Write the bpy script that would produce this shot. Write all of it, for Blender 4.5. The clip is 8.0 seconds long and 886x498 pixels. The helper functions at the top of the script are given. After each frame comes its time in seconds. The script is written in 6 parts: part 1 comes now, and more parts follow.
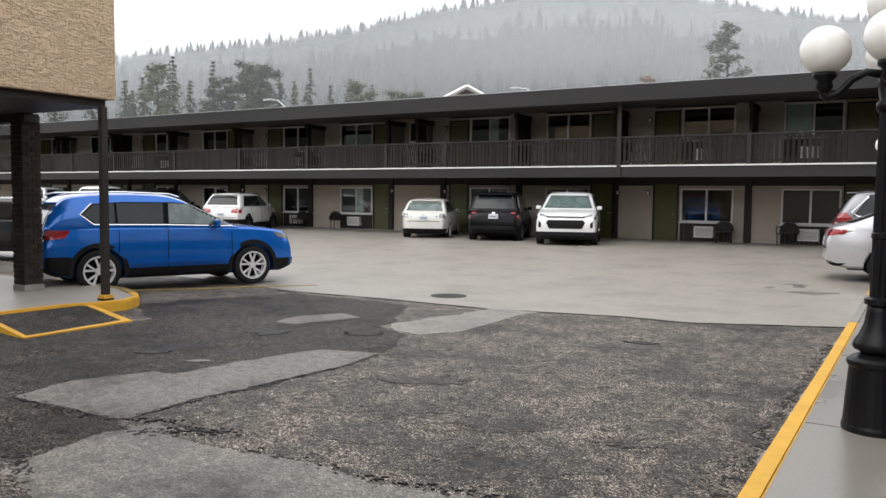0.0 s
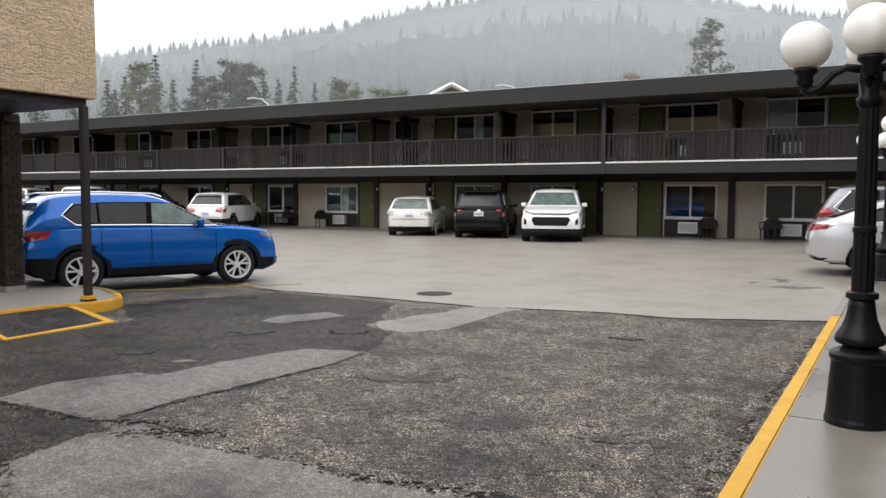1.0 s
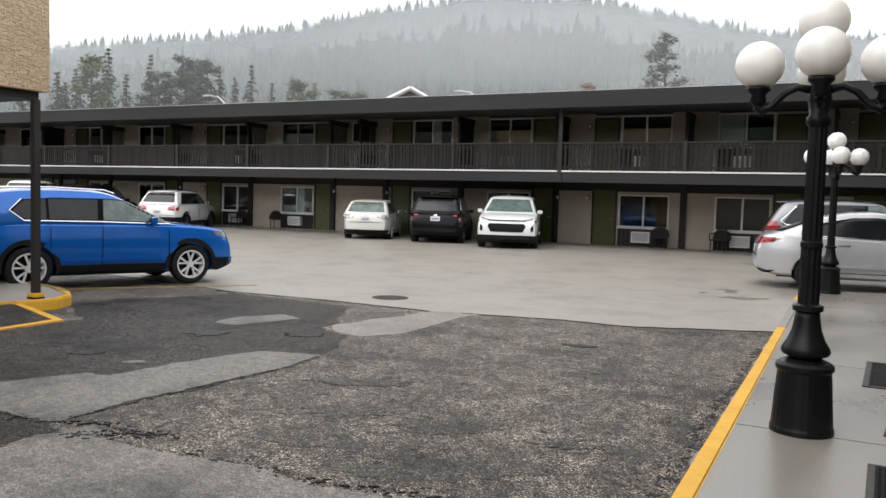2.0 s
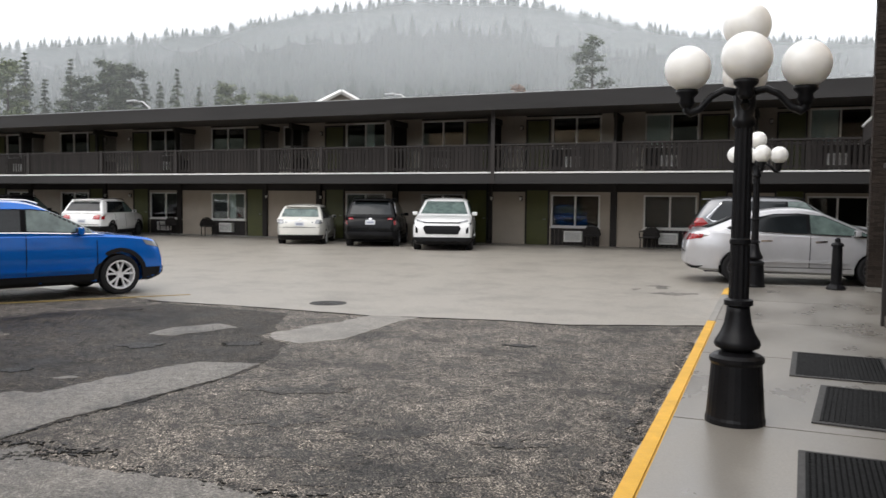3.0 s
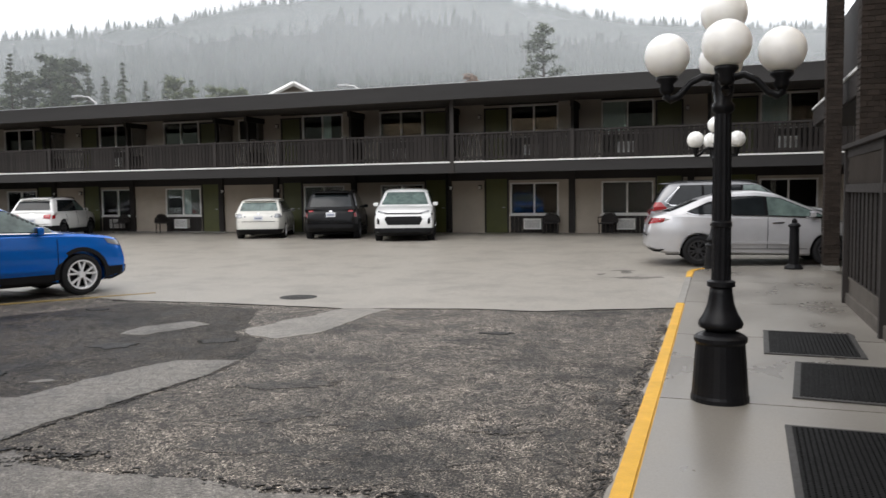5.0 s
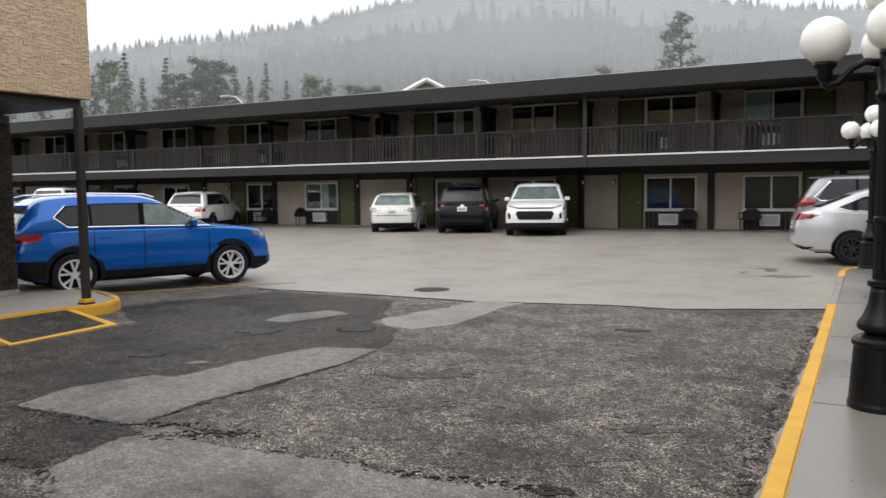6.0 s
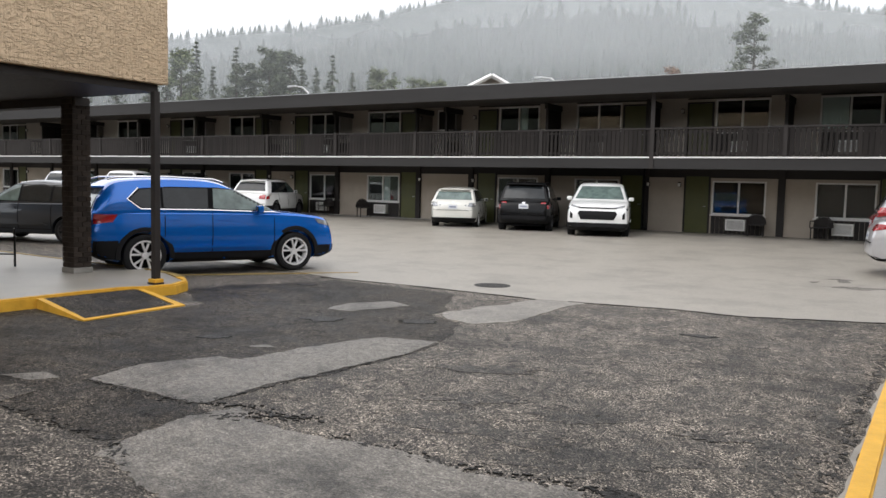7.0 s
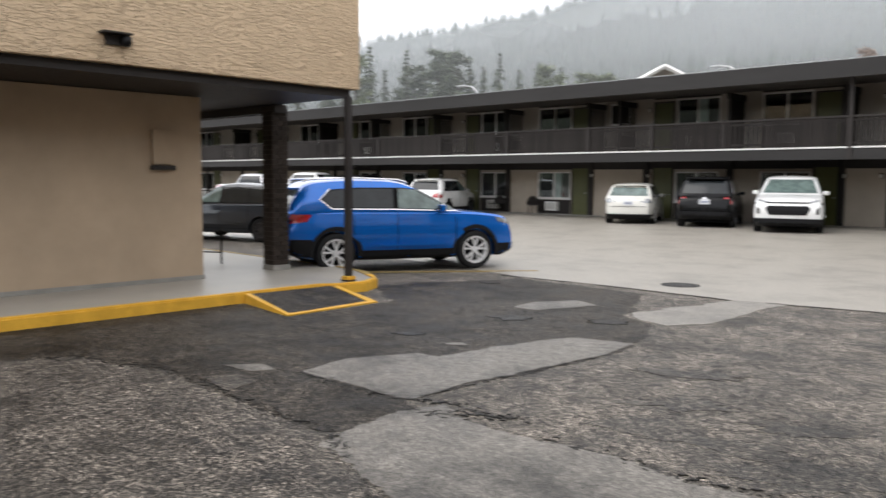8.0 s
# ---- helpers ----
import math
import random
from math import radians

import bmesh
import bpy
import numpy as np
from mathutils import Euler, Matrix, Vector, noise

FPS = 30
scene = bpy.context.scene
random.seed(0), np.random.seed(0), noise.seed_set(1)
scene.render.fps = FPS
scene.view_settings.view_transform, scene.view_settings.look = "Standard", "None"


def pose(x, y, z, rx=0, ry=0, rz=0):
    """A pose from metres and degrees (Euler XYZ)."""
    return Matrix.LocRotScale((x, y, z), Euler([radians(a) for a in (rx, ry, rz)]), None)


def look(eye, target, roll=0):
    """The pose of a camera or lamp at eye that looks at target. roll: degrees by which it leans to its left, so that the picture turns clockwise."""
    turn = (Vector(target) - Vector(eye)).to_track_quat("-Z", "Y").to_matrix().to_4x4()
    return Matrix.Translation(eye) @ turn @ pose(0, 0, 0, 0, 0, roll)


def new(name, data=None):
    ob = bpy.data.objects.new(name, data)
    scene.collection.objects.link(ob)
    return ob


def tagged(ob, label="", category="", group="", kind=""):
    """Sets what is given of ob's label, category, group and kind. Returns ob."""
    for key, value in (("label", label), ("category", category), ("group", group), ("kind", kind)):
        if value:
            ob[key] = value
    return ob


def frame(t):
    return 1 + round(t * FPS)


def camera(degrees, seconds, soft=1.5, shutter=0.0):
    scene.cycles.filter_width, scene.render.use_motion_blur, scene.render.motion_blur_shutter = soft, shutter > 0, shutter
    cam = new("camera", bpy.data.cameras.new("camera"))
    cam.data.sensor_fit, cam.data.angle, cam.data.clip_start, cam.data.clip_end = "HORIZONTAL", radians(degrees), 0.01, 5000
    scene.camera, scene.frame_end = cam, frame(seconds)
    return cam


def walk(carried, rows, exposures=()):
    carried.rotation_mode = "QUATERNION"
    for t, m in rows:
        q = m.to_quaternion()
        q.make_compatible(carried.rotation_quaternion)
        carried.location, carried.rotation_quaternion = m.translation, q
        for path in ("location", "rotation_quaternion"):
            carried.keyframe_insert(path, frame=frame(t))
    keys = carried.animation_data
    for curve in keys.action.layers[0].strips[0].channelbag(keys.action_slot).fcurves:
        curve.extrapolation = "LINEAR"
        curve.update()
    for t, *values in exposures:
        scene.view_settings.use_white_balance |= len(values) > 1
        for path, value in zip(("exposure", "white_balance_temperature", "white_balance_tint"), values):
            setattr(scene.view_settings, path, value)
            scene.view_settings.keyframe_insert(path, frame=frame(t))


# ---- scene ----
cam = camera(57.7, 8.0, shutter=0.3)
PATH = [
    (0, (0.104, -1.634, 1.628), (-0.94, 0.067, 1.498), 0.6),
    (0.5, (0.103, -1.62, 1.626), (-0.939, 0.082, 1.493), 0.3),
    (1, (0.11, -1.617, 1.625), (-0.904, 0.101, 1.49), 0.2),
    (1.5, (0.116, -1.629, 1.624), (-0.857, 0.114, 1.495), 0.9),
    (2.8, (0.053, -1.716, 1.664), (-0.75, 0.112, 1.549), 1.3),
    (3, (0.06, -1.707, 1.651), (-0.709, 0.136, 1.537), 0.6),
    (3.5, (-0.005, -1.677, 1.652), (-0.639, 0.216, 1.53), -1.9),
    (4, (-0.062, -1.698, 1.651), (-0.621, 0.218, 1.528), -1.6),
    (4.2, (-0.081, -1.72, 1.657), (-0.634, 0.198, 1.538), -0.9),
    (5.3, (-0.186, -1.83, 1.647), (-0.93, 0.021, 1.499), -0.9),
    (5.5, (-0.203, -1.826, 1.642), (-1.013, -0.004, 1.494), -0.9),
    (6, (-0.213, -1.848, 1.64), (-1.167, -0.097, 1.493), -0.7),
    (6.5, (-0.228, -1.83, 1.622), (-1.267, -0.128, 1.475), 0.2),
    (7, (-0.31, -1.86, 1.619), (-1.385, -0.181, 1.461), 1.4),
    (7.5, (-0.406, -1.939, 1.636), (-1.54, -0.301, 1.459), 0.9),
    (8, (-0.567, -1.991, 1.631), (-1.96, -0.566, 1.459), 0.4),
]
walk(cam, [(t, look(eye, target, roll)) for t, eye, target, roll in PATH], [(0, 0.76), (1.5, 0.76), (3, 0.72), (3.5, 0.68), (4, 0.80), (5.5, 0.62), (6.5, 0.70), (7.0, 0.76), (7.5, 0.90), (8, 0.91)])

# ---- sky: a bright, even overcast, with a weak wide sun behind the cloud ----
SUN_UP, SUN_TURN = 50, 200
world = bpy.data.worlds.new("overcast")
scene.world = world
world.use_nodes = True
wn = world.node_tree
sky = wn.nodes.new("ShaderNodeTexSky")
sky.sky_type, sky.sun_disc = "NISHITA", False
sky.sun_elevation, sky.sun_rotation = radians(SUN_UP), radians(SUN_TURN)
sky_part = wn.nodes["Background"]
sky_part.inputs["Strength"].default_value = 0.05
wn.links.new(sky.outputs[0], sky_part.inputs["Color"])
cloud = wn.nodes.new("ShaderNodeBackground")
cloud.inputs["Color"].default_value, cloud.inputs["Strength"].default_value = (1.0, 0.975, 0.945, 1), 0.95
both = wn.nodes.new("ShaderNodeAddShader")
wn.links.new(sky_part.outputs[0], both.inputs[0])
wn.links.new(cloud.outputs[0], both.inputs[1])
wn.links.new(both.outputs[0], wn.nodes["World Output"].inputs["Surface"])
sun = new("sun", bpy.data.lights.new("sun", "SUN"))
sun.data.energy, sun.data.angle, sun.data.color = 0.5, radians(40), (1.0, 0.97, 0.93)
sun.matrix_world = pose(0, 0, 60, 90 - SUN_UP, 0, 180 - SUN_TURN)

# ---- materials ----
def nodes_of(name):
    m = bpy.data.materials.new(name)
    m.use_nodes = True
    return m, m.node_tree, m.node_tree.nodes["Principled BSDF"]


def node(nt, kind, **values):
    n = nt.nodes.new("ShaderNode" + kind)
    for key, value in values.items():
        n.inputs[key.replace("_", " ")].default_value = value
    return n


def spot(nt, stretch=(1, 1, 1)):
    """Object coordinates, stretched."""
    co = nt.nodes.new("ShaderNodeTexCoord")
    mp = nt.nodes.new("ShaderNodeMapping")
    mp.inputs["Scale"].default_value = stretch
    nt.links.new(co.outputs["Object"], mp.inputs["Vector"])
    return mp.outputs["Vector"]


def noise_at(nt, at, scale, detail=4.0, rough=0.6):
    n = node(nt, "TexNoise", Scale=scale, Detail=detail, Roughness=rough)
    nt.links.new(at, n.inputs["Vector"])
    return n.outputs["Fac"]


def ramp(nt, fac, *stops):
    r = nt.nodes.new("ShaderNodeValToRGB")
    els = r.color_ramp.elements
    while len(els) < len(stops):
        els.new(0.5)
    for e, (p, c) in zip(els, stops):
        e.position = p
        e.color = (c, c, c, 1) if isinstance(c, (int, float)) else (*c, 1)
    nt.links.new(fac, r.inputs["Fac"])
    return r.outputs["Color"]


def mixed(nt, fac, a, b, blend="MIX"):
    """Mix two colours (values or sockets)."""
    m = nt.nodes.new("ShaderNodeMix")
    m.data_type, m.blend_type = "RGBA", blend
    for sock, v in ((m.inputs[0], fac), (m.inputs[6], a), (m.inputs[7], b)):
        if isinstance(v, (int, float)):
            sock.default_value = v
        elif isinstance(v, tuple):
            sock.default_value = (*v, 1)
        else:
            nt.links.new(v, sock)
    return m.outputs[2]


def bumped(nt, bsdf, height, strength, distance=0.01):
    b = node(nt, "Bump", Strength=strength, Distance=distance)
    nt.links.new(height, b.inputs["Height"])
    nt.links.new(b.outputs["Normal"], bsdf.inputs["Normal"])


def surface(name, colour, rough=0.6, metal=0.0, vary=0.25, big=1.2, fine=40.0, bump=0.15, stretch=(1, 1, 1), coat=0.0, pick=0.0, depth=0.005, spec=None):
    """A surface with grain, broad stains, uneven gloss, and, with pick, a shade of its own for each piece."""
    m, nt, b = nodes_of(name)
    at = spot(nt, stretch)
    broad, grain = noise_at(nt, at, big), noise_at(nt, at, fine, 3.0)
    dark = tuple(c * (1 - vary) for c in colour)
    light = tuple(min(1, c * (1 + vary)) for c in colour)
    col = mixed(nt, ramp(nt, broad, (0.3, 0), (0.7, 1)), dark, light)
    col = mixed(nt, 0.35, col, ramp(nt, grain, (0.25, dark), (0.75, light)))
    if pick:
        info = nt.nodes.new("ShaderNodeObjectInfo")
        col = mixed(nt, 1.0, col, ramp(nt, info.outputs["Random"], (0, 1 - pick), (1, 1.0)), "MULTIPLY")
    nt.links.new(col, b.inputs["Base Color"])
    nt.links.new(ramp(nt, grain, (0.2, max(0.03, rough - 0.12)), (0.8, min(1, rough + 0.12))), b.inputs["Roughness"])
    b.inputs["Metallic"].default_value, b.inputs["Coat Weight"].default_value = metal, coat
    b.inputs["Specular IOR Level"].default_value = spec if spec is not None else (0.12 if rough >= 0.5 else 0.4)
    if coat:
        b.inputs["Coat Roughness"].default_value = 0.06
    if bump:
        bumped(nt, b, grain, bump, depth)
    return m


def asphalt(name, binder, stone, chip, rough, relief, stain=0.5, wear=1.0, sheen=0.3):
    """Chips of stone in a dark binder, pitted, worn and stained; damp, so that the gloss is uneven."""
    m, nt, b = nodes_of(name)
    at = spot(nt)
    v = node(nt, "TexVoronoi", Scale=chip)
    nt.links.new(at, v.inputs["Vector"])
    tone = nt.nodes.new("ShaderNodeSeparateColor")
    nt.links.new(v.outputs["Color"], tone.inputs[0])
    broad, mid = noise_at(nt, at, 0.8, 8.0, 0.74), noise_at(nt, at, 2.3, 7.0, 0.72)
    grit, pits = noise_at(nt, at, chip * 0.7, 4.0, 0.8), noise_at(nt, at, 15.0, 6.0, 0.8)
    col = mixed(nt, ramp(nt, tone.outputs[0], (0.15, 0), (0.55, 0.35), (0.97, 1)), binder, stone)
    col = mixed(nt, wear, col, ramp(nt, grit, (0.43, 0.06), (0.55, 1.45)), "MULTIPLY")
    col = mixed(nt, wear, col, ramp(nt, pits, (0.36, 0.2), (0.5, 1.0), (0.7, 1.3)), "MULTIPLY")
    col = mixed(nt, 1.0, col, ramp(nt, broad, (0.38, 1 - stain), (0.52, 1.0)), "MULTIPLY")
    col = mixed(nt, wear, col, ramp(nt, mid, (0.36, 0.42), (0.5, 1.0), (0.66, 1.45)), "MULTIPLY")
    ravel = noise_at(nt, at, 9.0, 9.0, 0.82)
    clump = noise_at(nt, at, 62.0, 3.0, 0.75)
    col = mixed(nt, wear, col, ramp(nt, clump, (0.40, 0.30), (0.52, 1.0), (0.66, 1.6)), "MULTIPLY")
    col = mixed(nt, wear, col, ramp(nt, ravel, (0.41, 0.10), (0.465, 0.85), (0.62, 1.25)), "MULTIPLY")
    nt.links.new(col, b.inputs["Base Color"])
    nt.links.new(ramp(nt, mid, (0.3, rough - 0.12 * wear), (0.7, rough + 0.12 * wear)), b.inputs["Roughness"])
    b.inputs["Specular IOR Level"].default_value = sheen
    h = mixed(nt, 0.5, v.outputs["Distance"], mixed(nt, 0.5, grit, mixed(nt, 0.5, pits, ravel)))
    bumped(nt, b, h, relief, 0.02)
    return m


def glassy(name, tint, rough=0.02, ior=1.6):
    """A double pane: clear behind, with a real reflection on top."""
    m, nt, b = nodes_of(name)
    out = nt.nodes["Material Output"]
    nt.nodes.remove(b)
    clear, gloss, mix = (nt.nodes.new("ShaderNode" + k) for k in ("BsdfTransparent", "BsdfGlossy", "MixShader"))
    clear.inputs["Color"].default_value = (*tint, 1)
    gloss.inputs["Roughness"].default_value = rough
    nt.links.new(node(nt, "Fresnel", IOR=ior).outputs[0], mix.inputs[0])
    nt.links.new(clear.outputs[0], mix.inputs[1])
    nt.links.new(gloss.outputs[0], mix.inputs[2])
    nt.links.new(mix.outputs[0], out.inputs["Surface"])
    return m


def paint(name, colour, metal=0.0, gloss=0.8, rough=0.3):
    """Car paint under clear coat, with rain drops and road film."""
    m, nt, b = nodes_of(name)
    at = spot(nt)
    film, drops = noise_at(nt, at, 2.3, 5.0), noise_at(nt, at, 70.0, 2.0)
    dull = tuple(c * 0.88 + 0.004 for c in colour)
    nt.links.new(mixed(nt, ramp(nt, film, (0.35, 0), (0.75, 1)), colour, dull), b.inputs["Base Color"])
    b.inputs["Metallic"].default_value, b.inputs["Roughness"].default_value = metal, rough
    b.inputs["Coat Weight"].default_value, b.inputs["Coat Roughness"].default_value = gloss, 0.05
    b.inputs["Specular IOR Level"].default_value = 0.2
    bumped(nt, b, ramp(nt, drops, (0.6, 0), (0.72, 1)), 0.06, 0.002)
    return m


ASPHALT_OLD = asphalt("chipped asphalt", (0.024, 0.0208, 0.0175), (0.60, 0.525, 0.44), 105, 0.6, 1.0, 0.68)
ASPHALT_DAMP = asphalt("damp chipped asphalt", (0.014, 0.0122, 0.0102), (0.36, 0.315, 0.262), 105, 0.5, 1.0, 0.75)
ASPHALT_DARK = asphalt("dark seal coat", (0.009, 0.0077, 0.0064), (0.215, 0.184, 0.151), 95, 0.55, 1.0, 0.75, 1.0, 0.16)
ASPHALT_NEW = asphalt("smooth wet asphalt", (0.285, 0.262, 0.226), (0.37, 0.341, 0.297), 110, 0.40, 0.16, 0.24, 0.10, 0.5)
ASPHALT_PATCH = asphalt("grey patch", (0.14, 0.129, 0.114), (0.30, 0.276, 0.242), 95, 0.44, 0.7, 0.6, 0.42)
TONGUE = asphalt("worn smooth asphalt", (0.20, 0.184, 0.16), (0.33, 0.304, 0.266), 105, 0.44, 0.35, 0.35, 0.35, 0.4)
GRAVEL = asphalt("loose grey chips", (0.026, 0.0225, 0.019), (0.37, 0.324, 0.273), 90, 0.6, 1.0, 0.45)
TAR = asphalt("wet broken tar", (0.008, 0.0075, 0.007), (0.06, 0.054, 0.047), 120, 0.5, 1.0, 0.4)


def wet_concrete():
    """Broom-finished concrete: pale where it drains, darker and glossier where water stands."""
    m, nt, b = nodes_of("wet concrete")
    pool, grain, fleck = noise_at(nt, spot(nt, (0.9, 0.45, 1)), 0.9, 5.0, 0.6), noise_at(nt, spot(nt, (3, 60, 1)), 3.0, 3.0), noise_at(nt, spot(nt), 60, 4.0)
    wet = ramp(nt, pool, (0.40, 0), (0.60, 1))
    col = mixed(nt, wet, (0.178, 0.163, 0.142), (0.238, 0.219, 0.19))
    col = mixed(nt, 0.5, col, ramp(nt, fleck, (0.3, 0.75), (0.7, 1.15)), "MULTIPLY")
    nt.links.new(col, b.inputs["Base Color"])
    nt.links.new(ramp(nt, pool, (0.36, 0.24), (0.66, 0.46)), b.inputs["Roughness"])
    bumped(nt, b, mixed(nt, 0.5, grain, fleck), 0.12, 0.004)
    return m


CONCRETE = wet_concrete()
CONCRETE_OLD = surface("old concrete", (0.27, 0.26, 0.24), 0.6, vary=0.3, big=2.0, fine=45, bump=0.3)
CONCRETE_PALE = surface("pale damp concrete", (0.33, 0.305, 0.265), 0.42, vary=0.16, big=0.8, fine=50, bump=0.15, spec=0.35)
YELLOW = surface("worn yellow paint", (0.66, 0.375, 0.05), 0.5, vary=0.22, big=3.5, fine=60, bump=0.25)
YELLOW_FADED = surface("faded yellow line", (0.33, 0.24, 0.09), 0.5, vary=0.35, big=5, fine=60, bump=0.2)
TAN = surface("taupe wall panel", (0.44, 0.385, 0.32), 0.75, vary=0.14, big=1.0, fine=60, bump=0.15)
TAUPE = surface("grey brown upper wall", (0.45, 0.41, 0.36), 0.75, vary=0.15, big=1.0, fine=60, bump=0.15)
BROWN = surface("dark brown stained wood", (0.027, 0.0235, 0.022), 0.6, vary=0.3, big=2.0, fine=25, bump=0.3, stretch=(4, 4, 0.6), pick=0.35)
BROWN_FLAT = surface("dark brown trim", (0.037, 0.033, 0.0315), 0.55, vary=0.2, big=1.0, fine=30, bump=0.1)
FASCIA = surface("weathered charcoal fascia", (0.037, 0.0355, 0.035), 0.6, vary=0.25, big=0.6, fine=25, bump=0.15, stretch=(0.3, 1, 2))
ROOFING = surface("torch-on roofing", (0.09, 0.088, 0.085), 0.8, vary=0.3)
SOFFIT = surface("grey brown soffit boards", (0.20, 0.182, 0.166), 0.75, vary=0.2, big=0.8, fine=20, bump=0.15, stretch=(0.5, 4, 1))
OLIVE = surface("olive painted door", (0.076, 0.080, 0.021), 0.45, vary=0.2, big=1.5, fine=30, bump=0.1)
WHITE_TRIM = surface("white painted trim", (0.72, 0.71, 0.69), 0.45, vary=0.12, big=2, fine=40, bump=0.06)
WHITE_FRAME = surface("white vinyl frame", (0.74, 0.73, 0.71), 0.35, vary=0.08, bump=0.03)
CURTAIN = surface("drawn pale curtain", (0.80, 0.86, 0.85), 0.9, vary=0.1, big=2, fine=18, bump=0.5, stretch=(6, 1, 0.2))
# near-black: the dimness of unlit rooms is put into the colour
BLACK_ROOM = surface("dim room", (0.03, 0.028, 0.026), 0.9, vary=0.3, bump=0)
PANE = glassy("window glass", (0.80, 0.84, 0.83))
AC_WHITE = surface("grey white enamel", (0.74, 0.73, 0.70), 0.45, vary=0.12, bump=0.05)
AC_DARK = surface("dark grille", (0.34, 0.33, 0.32), 0.6, bump=0)
BLACK_IRON = surface("black painted cast iron", (0.008, 0.008, 0.009), 0.34, vary=0.4, big=4, fine=80, bump=0.12, spec=0.16)
RUBBER = surface("black rubber mat", (0.008, 0.008, 0.008), 0.6, vary=0.3, bump=0.2, spec=0.06)
RUBBER_EDGE = surface("grey rubber edging", (0.05, 0.048, 0.046), 0.5, vary=0.2, bump=0.15)
BRICK = surface("dark brown brick", (0.045, 0.035, 0.029), 0.75, vary=0.3, big=3, fine=70, bump=0.5, pick=0.5)
MORTAR = surface("brown mortar", (0.075, 0.066, 0.058), 0.9, vary=0.25, fine=70, bump=0.4)
BARK = surface("bark", (0.055, 0.042, 0.032), 0.9, vary=0.35, fine=30, bump=0.6, stretch=(1, 1, 0.3))
STEEL = surface("galvanised steel", (0.42, 0.42, 0.42), 0.4, 0.8, vary=0.15, bump=0.05)


def stucco():
    """Cream stucco dragged with a trowel into short level ridges."""
    m, nt, b = nodes_of("troweled cream stucco")
    at = spot(nt, (1, 1, 3.4))
    big, fine, tone = noise_at(nt, at, 3.2, 3.0, 0.55), noise_at(nt, at, 45, 3.0), noise_at(nt, spot(nt), 0.7, 4.0)
    dashes = noise_at(nt, spot(nt, (1.3, 1.3, 6.0)), 7.5, 2.0, 0.5)
    combed = noise_at(nt, spot(nt, (9.0, 9.0, 1.0)), 5.0, 2.0, 0.5)
    ridges = mixed(nt, 0.25, ramp(nt, dashes, (0.47, 0), (0.56, 1)), ramp(nt, combed, (0.4, 0), (0.6, 1)))
    col = mixed(nt, ramp(nt, tone, (0.3, 0), (0.7, 1)), (0.60, 0.44, 0.28), (0.72, 0.54, 0.36))
    col = mixed(nt, 0.3, col, ramp(nt, fine, (0.3, (0.48, 0.35, 0.22)), (0.7, (0.74, 0.57, 0.39))))
    nt.links.new(col, b.inputs["Base Color"])
    b.inputs["Roughness"].default_value = 0.85
    bumped(nt, b, mixed(nt, 0.35, ridges, big), 1.0, 0.045)
    return m


def foliage(name, dark, light):
    m, nt, b = nodes_of(name)
    geo = nt.nodes.new("ShaderNodeNewGeometry")
    nt.links.new(mixed(nt, geo.outputs["Random Per Island"], dark, light), b.inputs["Base Color"])
    b.inputs["Roughness"].default_value = 0.8
    return m


STUCCO = stucco()
BEIGE_WALL = surface("beige sprayed wall", (0.42, 0.325, 0.232), 0.85, vary=0.18, big=0.9, fine=70, bump=0.5)
NEEDLES = foliage("spruce needles", (0.026, 0.040, 0.018), (0.085, 0.105, 0.05))
NEEDLES_PALE = foliage("young foliage", (0.06, 0.085, 0.03), (0.13, 0.15, 0.06))
NEEDLES_FAR = foliage("far forest", (0.018, 0.03, 0.022), (0.04, 0.055, 0.04))
RUSTY = foliage("bare orange crown", (0.16, 0.09, 0.05), (0.25, 0.15, 0.09))

# ---- building helpers ----
WHERE = {}


def thing(name, label="", category="", group="", kind="", at=None):
    ob = new(name)
    ob.empty_display_size = 0.2
    WHERE[ob.name] = at or Matrix.Identity(4)
    ob.matrix_basis = WHERE[ob.name]
    return tagged(ob, label, category, group, kind)


def part(name, bm, material, parent=None, label="", world=False, smooth=False):
    """One mesh object from bm, under parent. world: bm is in the world's coordinates, not the parent's."""
    if world and parent is not None:
        bm.transform(WHERE[parent.name].inverted())
    me = bpy.data.meshes.new(name)
    bm.to_mesh(me)
    bm.free()
    if smooth:
        me.shade_smooth()
    me.materials.append(material)
    ob = new(name, me)
    if parent is not None:
        ob.parent = parent
        WHERE[ob.name] = WHERE[parent.name]
    else:
        WHERE[ob.name] = Matrix.Identity(4)
    if label:
        ob["label"] = label
    return ob


def again(ob, m, parent=None):
    """Another object on ob's mesh, at m."""
    o = new(ob.name.split(".")[0], ob.data)
    o.parent = parent or ob.parent
    o.matrix_basis = m
    return o


def box(x0, x1, y0, y1, z0, z1, bevel=0.0, bm=None):
    b = bmesh.new()
    bmesh.ops.create_cube(b, size=1, matrix=Matrix.Translation(((x0 + x1) / 2, (y0 + y1) / 2, (z0 + z1) / 2)) @ Matrix.Diagonal((abs(x1 - x0), abs(y1 - y0), abs(z1 - z0), 1)))
    if bevel:
        bmesh.ops.bevel(b, geom=b.edges[:], offset=bevel, segments=2, affect="EDGES", profile=0.7)
    return b if bm is None else join(bm, b)


def join(a, b):
    me = bpy.data.meshes.new("join")
    b.to_mesh(me)
    b.free()
    a.from_mesh(me)
    bpy.data.meshes.remove(me)
    return a


